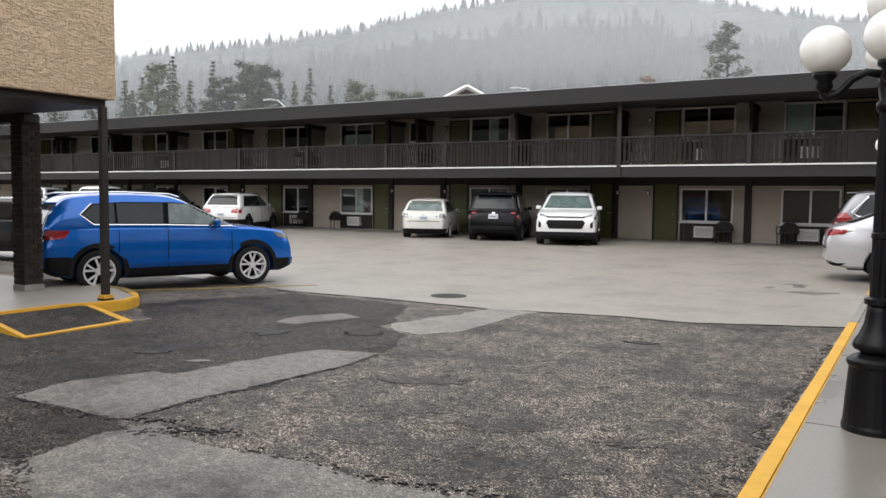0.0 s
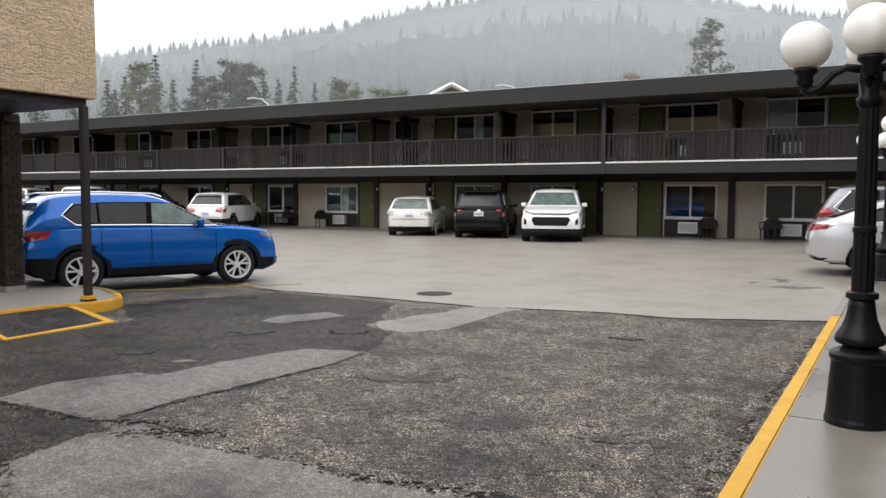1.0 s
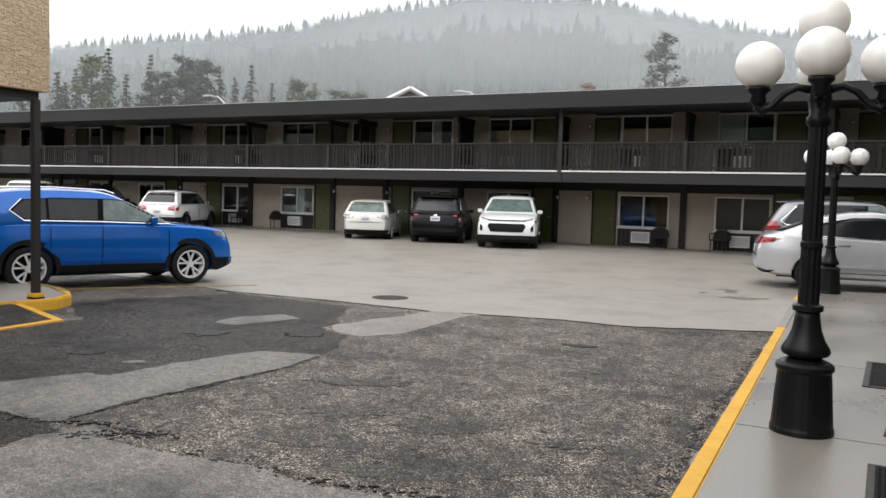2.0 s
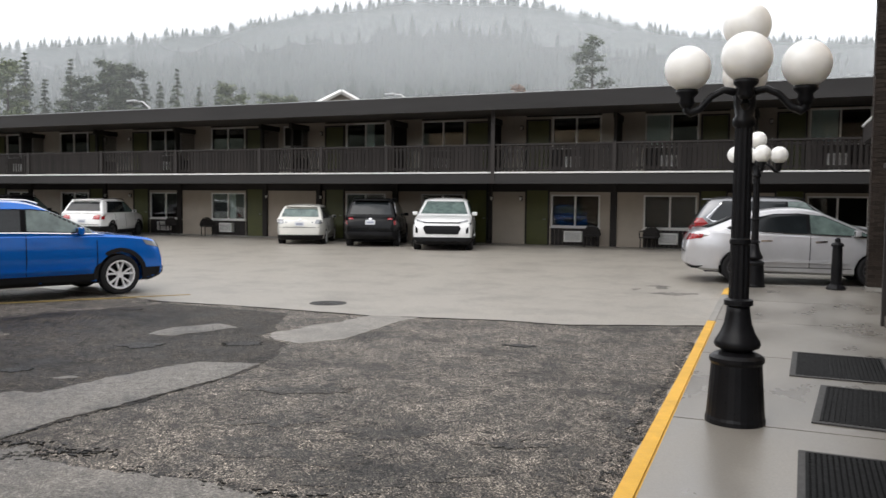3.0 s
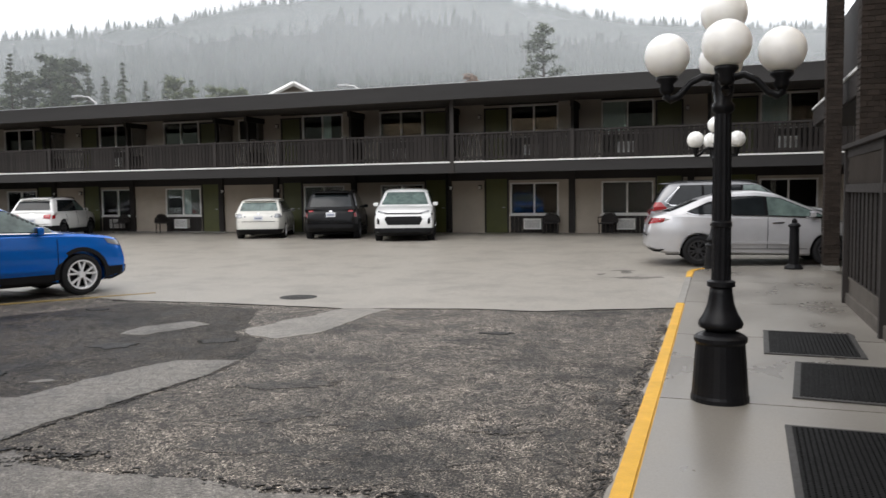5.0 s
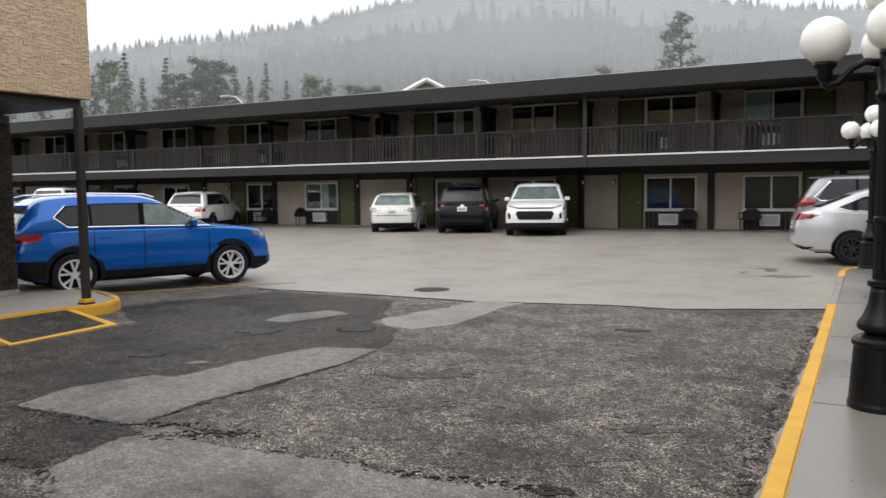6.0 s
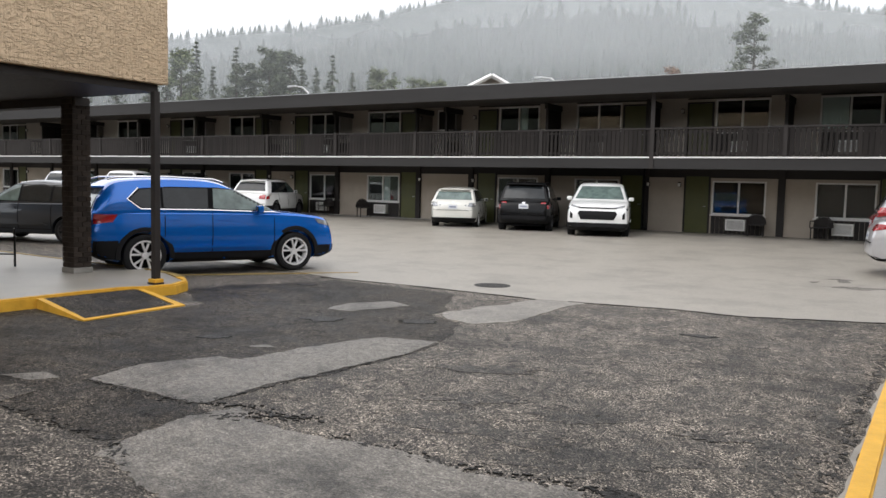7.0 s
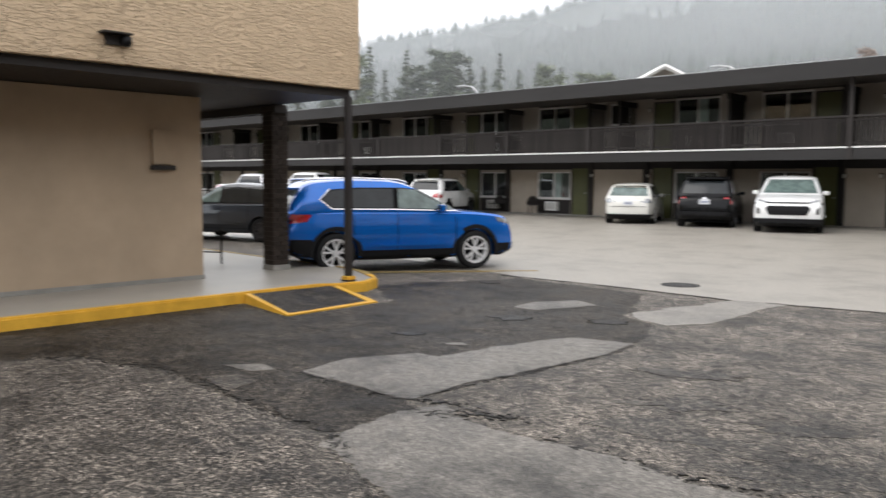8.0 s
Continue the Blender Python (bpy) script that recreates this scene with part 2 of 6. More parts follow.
def prism(points, z0, z1, bevel=0.0):
    """A slab with the outline points (x, y), from z0 to z1 (numbers, or functions of x and y)."""
    f0 = z0 if callable(z0) else (lambda x, y: z0)
    f1 = z1 if callable(z1) else (lambda x, y: z1)
    b = bmesh.new()
    low = [b.verts.new((x, y, f0(x, y))) for x, y in points]
    top = [b.verts.new((x, y, f1(x, y))) for x, y in points]
    n = len(points)
    b.faces.new(top)
    b.faces.new(low[::-1])
    for i in range(n):
        b.faces.new((low[i], low[(i + 1) % n], top[(i + 1) % n], top[i]))
    bmesh.ops.recalc_face_normals(b, faces=b.faces[:])
    if bevel:
        bmesh.ops.bevel(b, geom=[e for e in b.edges if all(v.co.z > f1(v.co.x, v.co.y) - 1e-4 for v in e.verts)], offset=bevel, segments=2, affect="EDGES")
    return b


def lathe(rings, steps=24, at=(0, 0, 0)):
    """A turned form from rings of (radius, z)."""
    b = bmesh.new()
    rows = []
    for r, z in rings:
        rows.append([b.verts.new((at[0] + r * math.cos(2 * math.pi * i / steps), at[1] + r * math.sin(2 * math.pi * i / steps), at[2] + z)) for i in range(steps)])
    for lo, hi in zip(rows, rows[1:]):
        for i in range(steps):
            b.faces.new((lo[i], lo[(i + 1) % steps], hi[(i + 1) % steps], hi[i]))
    b.faces.new(rows[0][::-1])
    b.faces.new(rows[-1])
    return b


def tube(points, radius, steps=10):
    """A round bar along points; radius: one number or one for each point."""
    b = bmesh.new()
    pts = [Vector(p) for p in points]
    rad = radius if isinstance(radius, (list, tuple)) else [radius] * len(pts)
    rows = []
    for i, p in enumerate(pts):
        d = (pts[min(i + 1, len(pts) - 1)] - pts[max(i - 1, 0)]).normalized()
        q = d.to_track_quat("Z", "Y")
        rows.append([b.verts.new(p + q @ Vector((rad[i] * math.cos(2 * math.pi * k / steps), rad[i] * math.sin(2 * math.pi * k / steps), 0))) for k in range(steps)])
    for lo, hi in zip(rows, rows[1:]):
        for k in range(steps):
            b.faces.new((lo[k], lo[(k + 1) % steps], hi[(k + 1) % steps], hi[k]))
    b.faces.new(rows[0][::-1])
    b.faces.new(rows[-1])
    return b


def rough_edge(points, step=0.12, wobble=0.03, seed=1):
    """The outline, broken into short steps that wander a little."""
    out = []
    n = len(points)
    for i in range(n):
        a, b = Vector(points[i]), Vector(points[(i + 1) % n])
        k = max(1, int((b - a).length / step))
        for j in range(k):
            p = a.lerp(b, j / k)
            v = noise.noise_vector(Vector((p.x * 2.1, p.y * 2.1, seed))) * wobble + noise.noise_vector(Vector((p.x * 9, p.y * 9, seed + 5))) * wobble * 0.5 + noise.noise_vector(Vector((p.x * 31, p.y * 31, seed + 9))) * wobble * 0.35
            out.append((p.x + v.x, p.y + v.y))
    return out


def blob(x, y, long, wide, turn, seed, ragged=0.4):
    """A ragged outline round a place; it never crosses itself."""
    out = []
    for k in range(64):
        a = 2 * math.pi * k / 64
        r = 1 + ragged * noise.noise(Vector((1.3 * math.cos(a), 1.3 * math.sin(a), seed * 3.7))) + ragged * 0.7 * noise.noise(Vector((5 * math.cos(a), 5 * math.sin(a), seed * 5.1))) + ragged * 0.4 * noise.noise(Vector((13 * math.cos(a), 13 * math.sin(a), seed)))
        u, v = r * long * math.cos(a), r * wide * math.sin(a)
        out.append((x + u * math.cos(turn) - v * math.sin(turn), y + u * math.sin(turn) + v * math.cos(turn)))
    return out


def steep(t):
    t = min(1, max(0, t))
    return t * t * (3 - 2 * t)


def ground_z(x, y):
    """The lot rises a little towards the motel, most at its end by the walk."""
    return steep((y - 11) / 10) * min(0.18, max(0.02, 0.15 + 0.0059 * (x + 4)))

# ---- the ground ----
def ground_sheet():
    b = bmesh.new()
    xs = [-2500, -900, -400, -200, -120, -80, -60] + [-50 + 2.5 * i for i in range(29)] + [30, 60, 120, 300, 900, 2500]
    ys = [-2500, -900, -300, -120, -60, -30, -15] + [-10 + 1.0 * i for i in range(45)] + [45, 80, 140, 300, 900, 2500]
    rows = [[b.verts.new((x, y, ground_z(x, y))) for x in xs] for y in ys]
    for r0, r1 in zip(rows, rows[1:]):
        for i in range(len(xs) - 1):
            b.faces.new((r0[i], r0[i + 1], r1[i + 1], r1[i]))
    return b


tagged(part("ground", ground_sheet(), ASPHALT_OLD), "worn chipped wet asphalt of the motel parking lot", "parking lot", kind="structure")


def lot_sheet():
    """The newer, smoother asphalt in front of the motel, with its ragged near edge and tongue."""
    edge = rough_edge([(-60, 9.8), (-20, 9.5), (-11.0, 9.0), (-9.1, 8.55), (-7.0, 8.66), (-5.36, 8.66), (-4.72, 8.75), (-4.27, 8.86), (-3.5, 9.05), (-2.65, 9.0), (-1.73, 9.42), (-0.72, 9.85)], 0.16, 0.045, 3)
    edge = [p for p in edge if p[0] < -0.69 and (p[1] < 9.87 or p[0] < -12)]
    cut = next(i for i, p in enumerate(edge) if i > 20 and p[0] > -0.95)
    edge = edge[:cut] + [(-0.72, 9.85)]
    b = bmesh.new()
    lift = 0.007
    first = edge[0][1]
    rows = [[b.verts.new((x, y, ground_z(x, y) - 0.01)) for x, y in edge], [b.verts.new((x, y, ground_z(x, y) + lift)) for x, y in edge]]
    # the tongue is filled up to the level line y = 9.8, then plain rows follow
    line = [b.verts.new((x, 9.9, lift)) for x, y in (edge[0], edge[-1])]
    b.faces.new([*rows[1], line[1], line[0]])
    for i in range(len(edge) - 1):
        b.faces.new((rows[0][i], rows[0][i + 1], rows[1][i + 1], rows[1][i]))
    last = line
    for y in [10.5, 11] + [11 + 0.7 * k for k in range(1, 15)] + [24, 28]:
        nxt = [b.verts.new((x, y, ground_z(x, y) + lift)) for x in (-60, -0.72)]
        b.faces.new((last[0], last[1], nxt[1], nxt[0]))
        last = nxt
    # past the end of the walk the lot widens to the right
    last = [b.verts.new((x, 14.5, ground_z(0, 14.5) + lift)) for x in (-0.72, 30)]
    for y in [15 + 0.8 * k for k in range(9)] + [24, 28]:
        nxt = [b.verts.new((x, y, ground_z(x, y) + lift)) for x in (-0.72, 30)]
        b.faces.new((last[0], last[1], nxt[1], nxt[0]))
        last = nxt
    bmesh.ops.recalc_face_normals(b, faces=b.faces[:])
    for f in b.faces:
        if f.normal.z < -0.5:
            f.normal_flip()
    return b


tagged(part("road", lot_sheet(), ASPHALT_NEW), "smooth grey wet asphalt with a ragged edge", "asphalt", kind="structure")


def patch(outline, material, label, lift=0.008, wobble=0.03, seed=1, step=0.1):
    b = prism(rough_edge(outline, step, wobble, seed), -0.02, lift)
    return tagged(part("asphalt_patch", b, material), label, "asphalt patch", kind="structure")


patch([(-8.9, 8.4), (-9.6, 6.9), (-9.75, 5.9), (-8.5, 5.2), (-8.5, 3.4), (-9.9, 3.5), (-9.95, 0.2), (-9.95, -6), (-8.6, -6), (-8.28, 0.32), (-7.94, 0.81), (-6.85, 1.16), (-5.62, 1.08), (-4.68, 1.11), (-4.35, 1.5), (-4.62, 1.95), (-4.85, 2.0), (-4.75, 3.3), (-4.66, 4.3), (-4.7, 5.0), (-5.1, 6.1), (-5.6, 6.3), (-5.9, 6.9), (-6.6, 8.3)], ASPHALT_DARK, "dark sealed asphalt, cracked and wet", 0.003, 0.1, 9, 0.05)
patch([(-6.1, 1.96), (-6.17, 2.56), (-5.93, 3.19), (-5.71, 3.19), (-5.63, 3.94), (-5.38, 4.81), (-4.76, 5.04), (-4.68, 4.32), (-4.77, 3.29), (-4.88, 2.01)], ASPHALT_PATCH, "long pale grey asphalt patch, wet on top", 0.007, 0.06, 2, 0.03)
patch([(-4.5, 0.98), (-4.66, 1.63), (-4.56, 2.13), (-4.23, 1.92), (-3.65, 1.98), (-3.1, 2.06), (-2.42, 1.98), (-1.9, 2.02), (-1.5, 1.2), (-1.6, -1), (-3.2, -1.0), (-3.54, 0.72), (-3.9, 0.75), (-4.29, 0.97)], ASPHALT_PATCH, "broad grey asphalt patch with a broken edge", 0.006, 0.08, 4, 0.03)
patch([(-5.36, 8.75), (-5.75, 6.75), (-5.5, 6.36), (-5.0, 6.2), (-4.78, 6.6), (-4.72, 7.4), (-4.72, 8.85)], TONGUE, "worn tongue of smooth grey asphalt", 0.0062, 0.09, 15, 0.05)
patch([(-7.05, 5.95), (-7.16, 6.48), (-6.83, 7.03), (-6.39, 6.89), (-6.71, 5.97)], ASPHALT_PATCH, "small pale asphalt patch", 0.008, 0.06, 5)
patch([(-8.3, 0.30), (-7.94, 0.80), (-6.85, 1.14), (-5.62, 1.06), (-4.68, 1.08), (-4.29, 0.93), (-3.92, 0.68), (-3.6, 0.6), (-3.3, -1), (-3.5, -4), (-9, -4)], GRAVEL, "loose pale chippings on old asphalt", 0.005, 0.09, 6, 0.04)
patch([(-6.75, 1.62), (-6.55, 1.86), (-6.3, 1.84), (-6.42, 1.66)], ASPHALT_PATCH, "scrap of pale asphalt", 0.008, 0.05, 7, 0.06)
patch([(-6.12, 3.66), (-6.0, 3.82), (-5.87, 3.78), (-5.95, 3.66)], ASPHALT_PATCH, "scrap of pale asphalt", 0.008, 0.04, 8, 0.05)
patch([(-6.5, 1.2), (-6.35, 1.52), (-6.05, 1.5), (-5.98, 1.22)], GRAVEL, "scrap of loose chippings", 0.009, 0.05, 12, 0.06)


def pothole(x, y, long, wide, turn, seed):
    """A shallow broken hollow, dark with water, inside a crumbled rim."""
    b = prism(blob(x, y, long, wide, turn, seed, 0.55), -0.02, ground_z(x, y) + (0.0095 if (x < -4.6 or y > 9) else 0.0055))
    return tagged(part("pothole", b, TAR), "dark damp hollow broken into the asphalt", "pothole", kind="structure")


for args in ((-6.69, 3.77, 0.15, 0.10, 0.4, 21), (-6.59, 5.32, 0.24, 0.16, 0.5, 22), (-5.61, 5.90, 0.24, 0.14, 0.4, 23), (-2.68, 7.22, 0.2, 0.07, 0.2, 27), (-1.75, 2.17, 0.12, 0.07, 0.3, 29), (-8.9, 7.6, 0.16, 0.10, 0.4, 31)):
    pothole(*args)


def crack(points, wide, seed, lift=0.012):
    """A crumbled dark seam along points."""
    line = []
    for (xa, ya), (xb, yb) in zip(points, points[1:]):
        k = max(1, int(math.hypot(xb - xa, yb - ya) / 0.025))
        line += [(xa + (xb - xa) * j / k, ya + (yb - ya) * j / k) for j in range(k)]
    line.append(points[-1])
    up, down = [], []
    for i, (x, y) in enumerate(line):
        q = noise.noise_vector(Vector((x * 5, y * 5, seed)))
        w = 0.45 * wide * max(0.02, 0.5 + 1.6 * noise.noise(Vector((x * 3.3, y * 3.3, seed + 9))))
        a, b_ = line[max(0, i - 1)], line[min(len(line) - 1, i + 1)]
        d = Vector((b_[0] - a[0], b_[1] - a[1])).normalized()
        up.append((x + q.x * 0.03 - d.y * w / 2, y + q.y * 0.03 + d.x * w / 2))
        down.append((x + q.x * 0.03 + d.y * w / 2, y + q.y * 0.03 - d.x * w / 2))
    m = prism(up + down[::-1], -0.02, lift)
    return tagged(part("crack", m, TAR), "dark crumbled seam in the asphalt", "crack", kind="structure")


crack([(-9.4, 8.5), (-9.1, 8.53), (-8.0, 8.63), (-7.0, 8.64), (-6.2, 8.62), (-5.4, 8.6)], 0.09, 1)
crack([(-4.95, 8.72), (-4.27, 8.84), (-3.5, 9.03), (-2.65, 8.98), (-1.73, 9.39), (-0.8, 9.81)], 0.05, 2)


def crumbled_edge(points, count, size, spread, seed):
    """Small dark pits where an edge of the asphalt has broken away."""
    rng = random.Random(seed)
    legs = [(a, b, math.hypot(b[0] - a[0], b[1] - a[1])) for a, b in zip(points, points[1:])]
    total = sum(d for _, _, d in legs)
    m = bmesh.new()
    for _ in range(count):
        s = rng.random() * total
        for a, b, d in legs:
            if s <= d:
                break
            s -= d
        t = min(1.0, s / d)
        x, y = a[0] + (b[0] - a[0]) * t + rng.gauss(0, spread), a[1] + (b[1] - a[1]) * t + rng.gauss(0, spread)
        turn, long = math.atan2(b[1] - a[1], b[0] - a[0]) + rng.gauss(0, 0.5), size * rng.uniform(0.35, 1.4) ** 1.6
        ring = []
        for k in range(11):
            w = 2 * math.pi * k / 11
            r = rng.uniform(0.45, 1.15)
            u, v = long * r * math.cos(w), long * rng.uniform(0.25, 0.5) * r * math.sin(w)
            ring.append((x + u * math.cos(turn) - v * math.sin(turn), y + u * math.sin(turn) + v * math.cos(turn)))
        lift = (0.0085 if a[0] < -1 else 0.0035) + rng.random() * 0.001
        top = [m.verts.new((u, v, lift)) for u, v in ring]
        low = [m.verts.new((u, v, -0.01)) for u, v in ring]
        m.faces.new(top)
        for k in range(11):
            m.faces.new((top[k - 1], low[k - 1], low[k], top[k]))
    bmesh.ops.recalc_face_normals(m, faces=m.faces[:])
    return tagged(part("crumbled_edge", m, TAR), "dark pits along a broken edge of asphalt", "broken edge", kind="structure")


crumbled_edge([(-6.1, 1.95), (-5.5, 1.92), (-4.9, 2.0), (-4.45, 2.2), (-4.1, 2.05)], 132, 0.022, 0.025, 21)
crumbled_edge([(-4.5, 1.9), (-4.2, 2.1), (-3.9, 2.25)], 74, 0.024, 0.049, 22)
crumbled_edge([(-3.6, 2.02), (-2.4, 2.04), (-1.7, 2.2)], 88, 0.020, 0.035, 23)
crumbled_edge([(-4.85, 2.05), (-4.75, 3.3), (-4.66, 4.4)], 74, 0.016, 0.014, 24)
crumbled_edge([(-0.86, 1.2), (-0.84, 3.4), (-0.86, 5.0), (-0.84, 8.4)], 374, 0.028, 0.032, 25)
crumbled_edge([(-8.2, 0.4), (-7.9, 0.85), (-6.85, 1.2), (-5.6, 1.12), (-4.6, 1.12), (-4.2, 0.95)], 198, 0.024, 0.042, 26)

# dark oil and damp stains with outlines of their own
for k, (x, y, lx, ly, turn) in enumerate(((-2.05, 2.62, 0.50, 0.30, 0.8), (-2.9, 2.72, 0.55, 0.20, 0.2), (-2.54, 3.36, 0.30, 0.14, 0.5), (-3.4, 3.35, 0.36, 0.16, 0.5), (-1.15, 3.2, 0.16, 0.45, 0.2), (-1.08, 4.7, 0.10, 0.5, 0.1), (-1.15, 2.0, 0.2, 0.4, 0.2), (-3.7, 4.3, 0.4, 0.14, 0.4), (-1.6, 3.5, 0.2, 0.12, 0.3))):
    tagged(part("damp_stain", prism(blob(x, y, lx, ly, turn, 40 + k, 0.8), -0.02, 0.0024 + 0.0003 * k), ASPHALT_DAMP), "dark damp stain on worn asphalt", "stain", kind="structure")

# long stains on the smooth lot
for k, (x, y, lx, ly, turn) in enumerate(((-7.4, 21.9, 1.3, 0.10, 0.1), (-3.6, 20.4, 1.5, 0.16, 0.05), (-11.6, 21.6, 0.5, 0.12, 0.2), (-13.4, 22.4, 0.5, 0.3, 0.2), (-4.6, 17.2, 0.9, 0.07, -0.1), (-8.2, 13.4, 0.8, 0.05, 0.3), (-2.9, 18.6, 0.7, 0.25, 0.2), (-2.35, 14.6, 0.42, 0.75, -0.1), (-1.75, 13.5, 0.35, 0.2, 0.3), (-16.6, 22.2, 0.6, 0.25, 0.1), (-10.3, 22.0, 0.5, 0.3, 0.2))):
    tagged(part("oil_stain", prism(blob(x, y, lx, ly, turn, 70 + k, 0.7), lambda u, v: ground_z(u, v) - 0.02, lambda u, v: ground_z(u, v) + 0.0085), ASPHALT_PATCH), "faint damp stain on smooth asphalt", "stain", kind="structure")

# the drain cover sunk in the lot
drain = thing("manhole_cover", "rusty iron manhole cover sunk in the asphalt", "manhole cover", at=pose(-6.66, 9.58, 0))
part("ring", lathe([(0.30, 0.0), (0.30, 0.010), (0.25, 0.012)], 28), TAR, drain)
part("lid", lathe([(0.245, 0.0), (0.245, 0.009), (0.05, 0.0095)], 28), ASPHALT_DARK, drain)


def stripe(x0, y0, x1, y1, wide, material, label):
    a, b = Vector((x0, y0)), Vector((x1, y1))
    s = (b - a).orthogonal().normalized() * wide / 2
    pts = [tuple(a + s), tuple(b + s), tuple(b - s), tuple(a - s)]
    m = prism(rough_edge(pts, 0.25, 0.012, 4), lambda x, y: ground_z(x, y) - 0.02, lambda x, y: ground_z(x, y) + 0.0125)
    return tagged(part("painted_line", m, material), label, "road marking", kind="structure")


for x in (-33.5, -29.9, -26.7, -23.3, -20.1, -16.9, -13.6, -10.6, -7.4, -4.2):
    stripe(x, 27.0, x + 1.7, 23.2, 0.10, YELLOW_FADED, "faded yellow stall line on wet asphalt")
stripe(-11.6, 6.75, -9.4, 9.5, 0.09, YELLOW_FADED, "faded yellow stall line beside the blue car")
stripe(-15.5, 8.4, -13.2, 12.2, 0.09, YELLOW_FADED, "faded yellow stall line beside the blue car")

# ---- the walk and kerb by the lamp posts ----
WALK = 0.13


def slab_run(name, pts, z0, z1, material, label, bevel=0.012):
    return tagged(part(name, prism(pts, z0, z1, bevel), material), label, "pavement", kind="structure")


KERB_X = lambda y: -0.555 - 0.0115 * y
ends = [-9.0, -6.4, -3.9, -1.4, 1.35, 4.22, 7.0, 9.6, 12.2]
walk_floor = thing("pavement", "wet grey concrete walk with cut joints", "pavement", kind="structure", at=pose(0, 0, 0))
for a, b_ in zip(ends, ends[1:]):
    part("slab", prism([(KERB_X(a), a + 0.004), (1.75, a + 0.004), (1.75, b_ - 0.004), (KERB_X(b_), b_ - 0.004)], -0.05, WALK, 0.006), CONCRETE, walk_floor)
# the last slab is rounded off towards the lot
WALK_END = [(-0.705, 13.95), (-0.64, 14.3), (-0.4, 14.65), (-0.05, 14.9), (0.45, 15.1), (1.0, 15.3), (1.75, 15.5)]
part("slab", prism([(KERB_X(12.2), 12.204), (1.75, 12.204), *WALK_END[::-1]], -0.05, WALK, 0.006), CONCRETE, walk_floor)
part("joint_bed", box(-0.44, 1.74, -9, 14.2, -0.05, WALK - 0.012), CONCRETE_OLD, walk_floor)
kerb_right = thing("kerb", "concrete kerb with a yellow painted edge", "kerb", kind="structure")


def kerb_run(name, y0, y1, material, lift):
    ys = [y0 + (y1 - y0) * k / 6 for k in range(7)]
    outer = [(KERB_X(y) - 0.115 + 0.004 * math.sin(3.1 * y), y) for y in ys]
    part(name, prism([*outer, *[(KERB_X(y) - 0.002, y) for y in ys[::-1]]], -0.05, WALK + lift, 0.012), material, kerb_right)


kerb_run("yellow_edge", -9, 9.45, YELLOW, 0.003)
kerb_run("bare_edge", 9.455, 12.9, CONCRETE_OLD, 0.001)
kerb_run("yellow_edge", 12.905, 13.95, YELLOW, 0.003)
part("yellow_end", prism([(-0.82, 13.953), (-0.76, 14.35), (-0.48, 14.75), (-0.405, 14.66), (-0.645, 14.305), (-0.708, 13.953)], -0.05, WALK + 0.003, 0.012), YELLOW, kerb_right)
part("bare_end", prism([(-0.478, 14.752), (-0.1, 15.02), (0.42, 15.22), (1.75, 15.62), (1.75, 15.504), (1.0, 15.304), (0.45, 15.104), (-0.05, 14.904), (-0.402, 14.655)], -0.05, WALK + 0.001, 0.01), CONCRETE_OLD, kerb_right)
part("foot", prism(rough_edge([(-0.62, -9), (-0.57, -9), (-0.765, 9.3), (-0.81, 9.3)], 0.12, 0.06, 5), -0.02, 0.022), CONCRETE_OLD, kerb_right)


def mat(x, y, wide, deep, turn, holes, label):
    """A rubber walk-off mat: ribbed, or pierced with holes, in a bevelled border."""
    th = thing("rubber_mat", label, "door mat", "mats on the walk", at=pose(x, y, WALK, 0, 0, turn))
    w, d = wide / 2, deep / 2
    for a in ((-w, w, -d, -d + 0.05), (-w, w, d - 0.05, d), (-w, -w + 0.05, -d + 0.05, d - 0.05), (w - 0.05, w, -d + 0.05, d - 0.05)):
        part("border", box(*a, 0, 0.012, 0.003), RUBBER_EDGE, th)
    if not holes:
        part("backing", box(-w + 0.045, w - 0.045, -d + 0.045, d - 0.045, 0.0, 0.005), RUBBER, th)
    b = bmesh.new()
    if holes:
        n, k = int(wide / 0.035), int(deep / 0.035)
        for i in range(n + 1):
            p = -w + 0.05 + (wide - 0.1) * i / n
            box(p - 0.009, p + 0.009, -d + 0.05, d - 0.05, 0.0, 0.018, bm=b)
        for i in range(k + 1):
            p = -d + 0.05 + (deep - 0.1) * i / k
            box(-w + 0.05, w - 0.05, p - 0.008, p + 0.008, 0.0, 0.016, bm=b)
    else:
        n = int(wide / 0.038)
        for i in range(n):
            p = -w + 0.06 + (wide - 0.12) * i / (n - 1)
            box(p - 0.010, p + 0.010, -d + 0.05, d - 0.05, 0.004, 0.016, bm=b)
    tagged(part("ribs", b, RUBBER, th), kind="stuff")
    return th


mat(0.64, 6.74, 0.86, 1.31, -2, False, "black ribbed rubber mat with grey edging")
mat(0.80, 5.08, 0.86, 1.34, -5, False, "black ribbed rubber mat with grey edging")
mat(0.645, 2.96, 0.90, 1.46, -1.5, True, "black rubber mat pierced with square holes")
mat(1.56, 2.93, 0.90, 1.46, -1.5, True, "black rubber mat pierced with square holes")

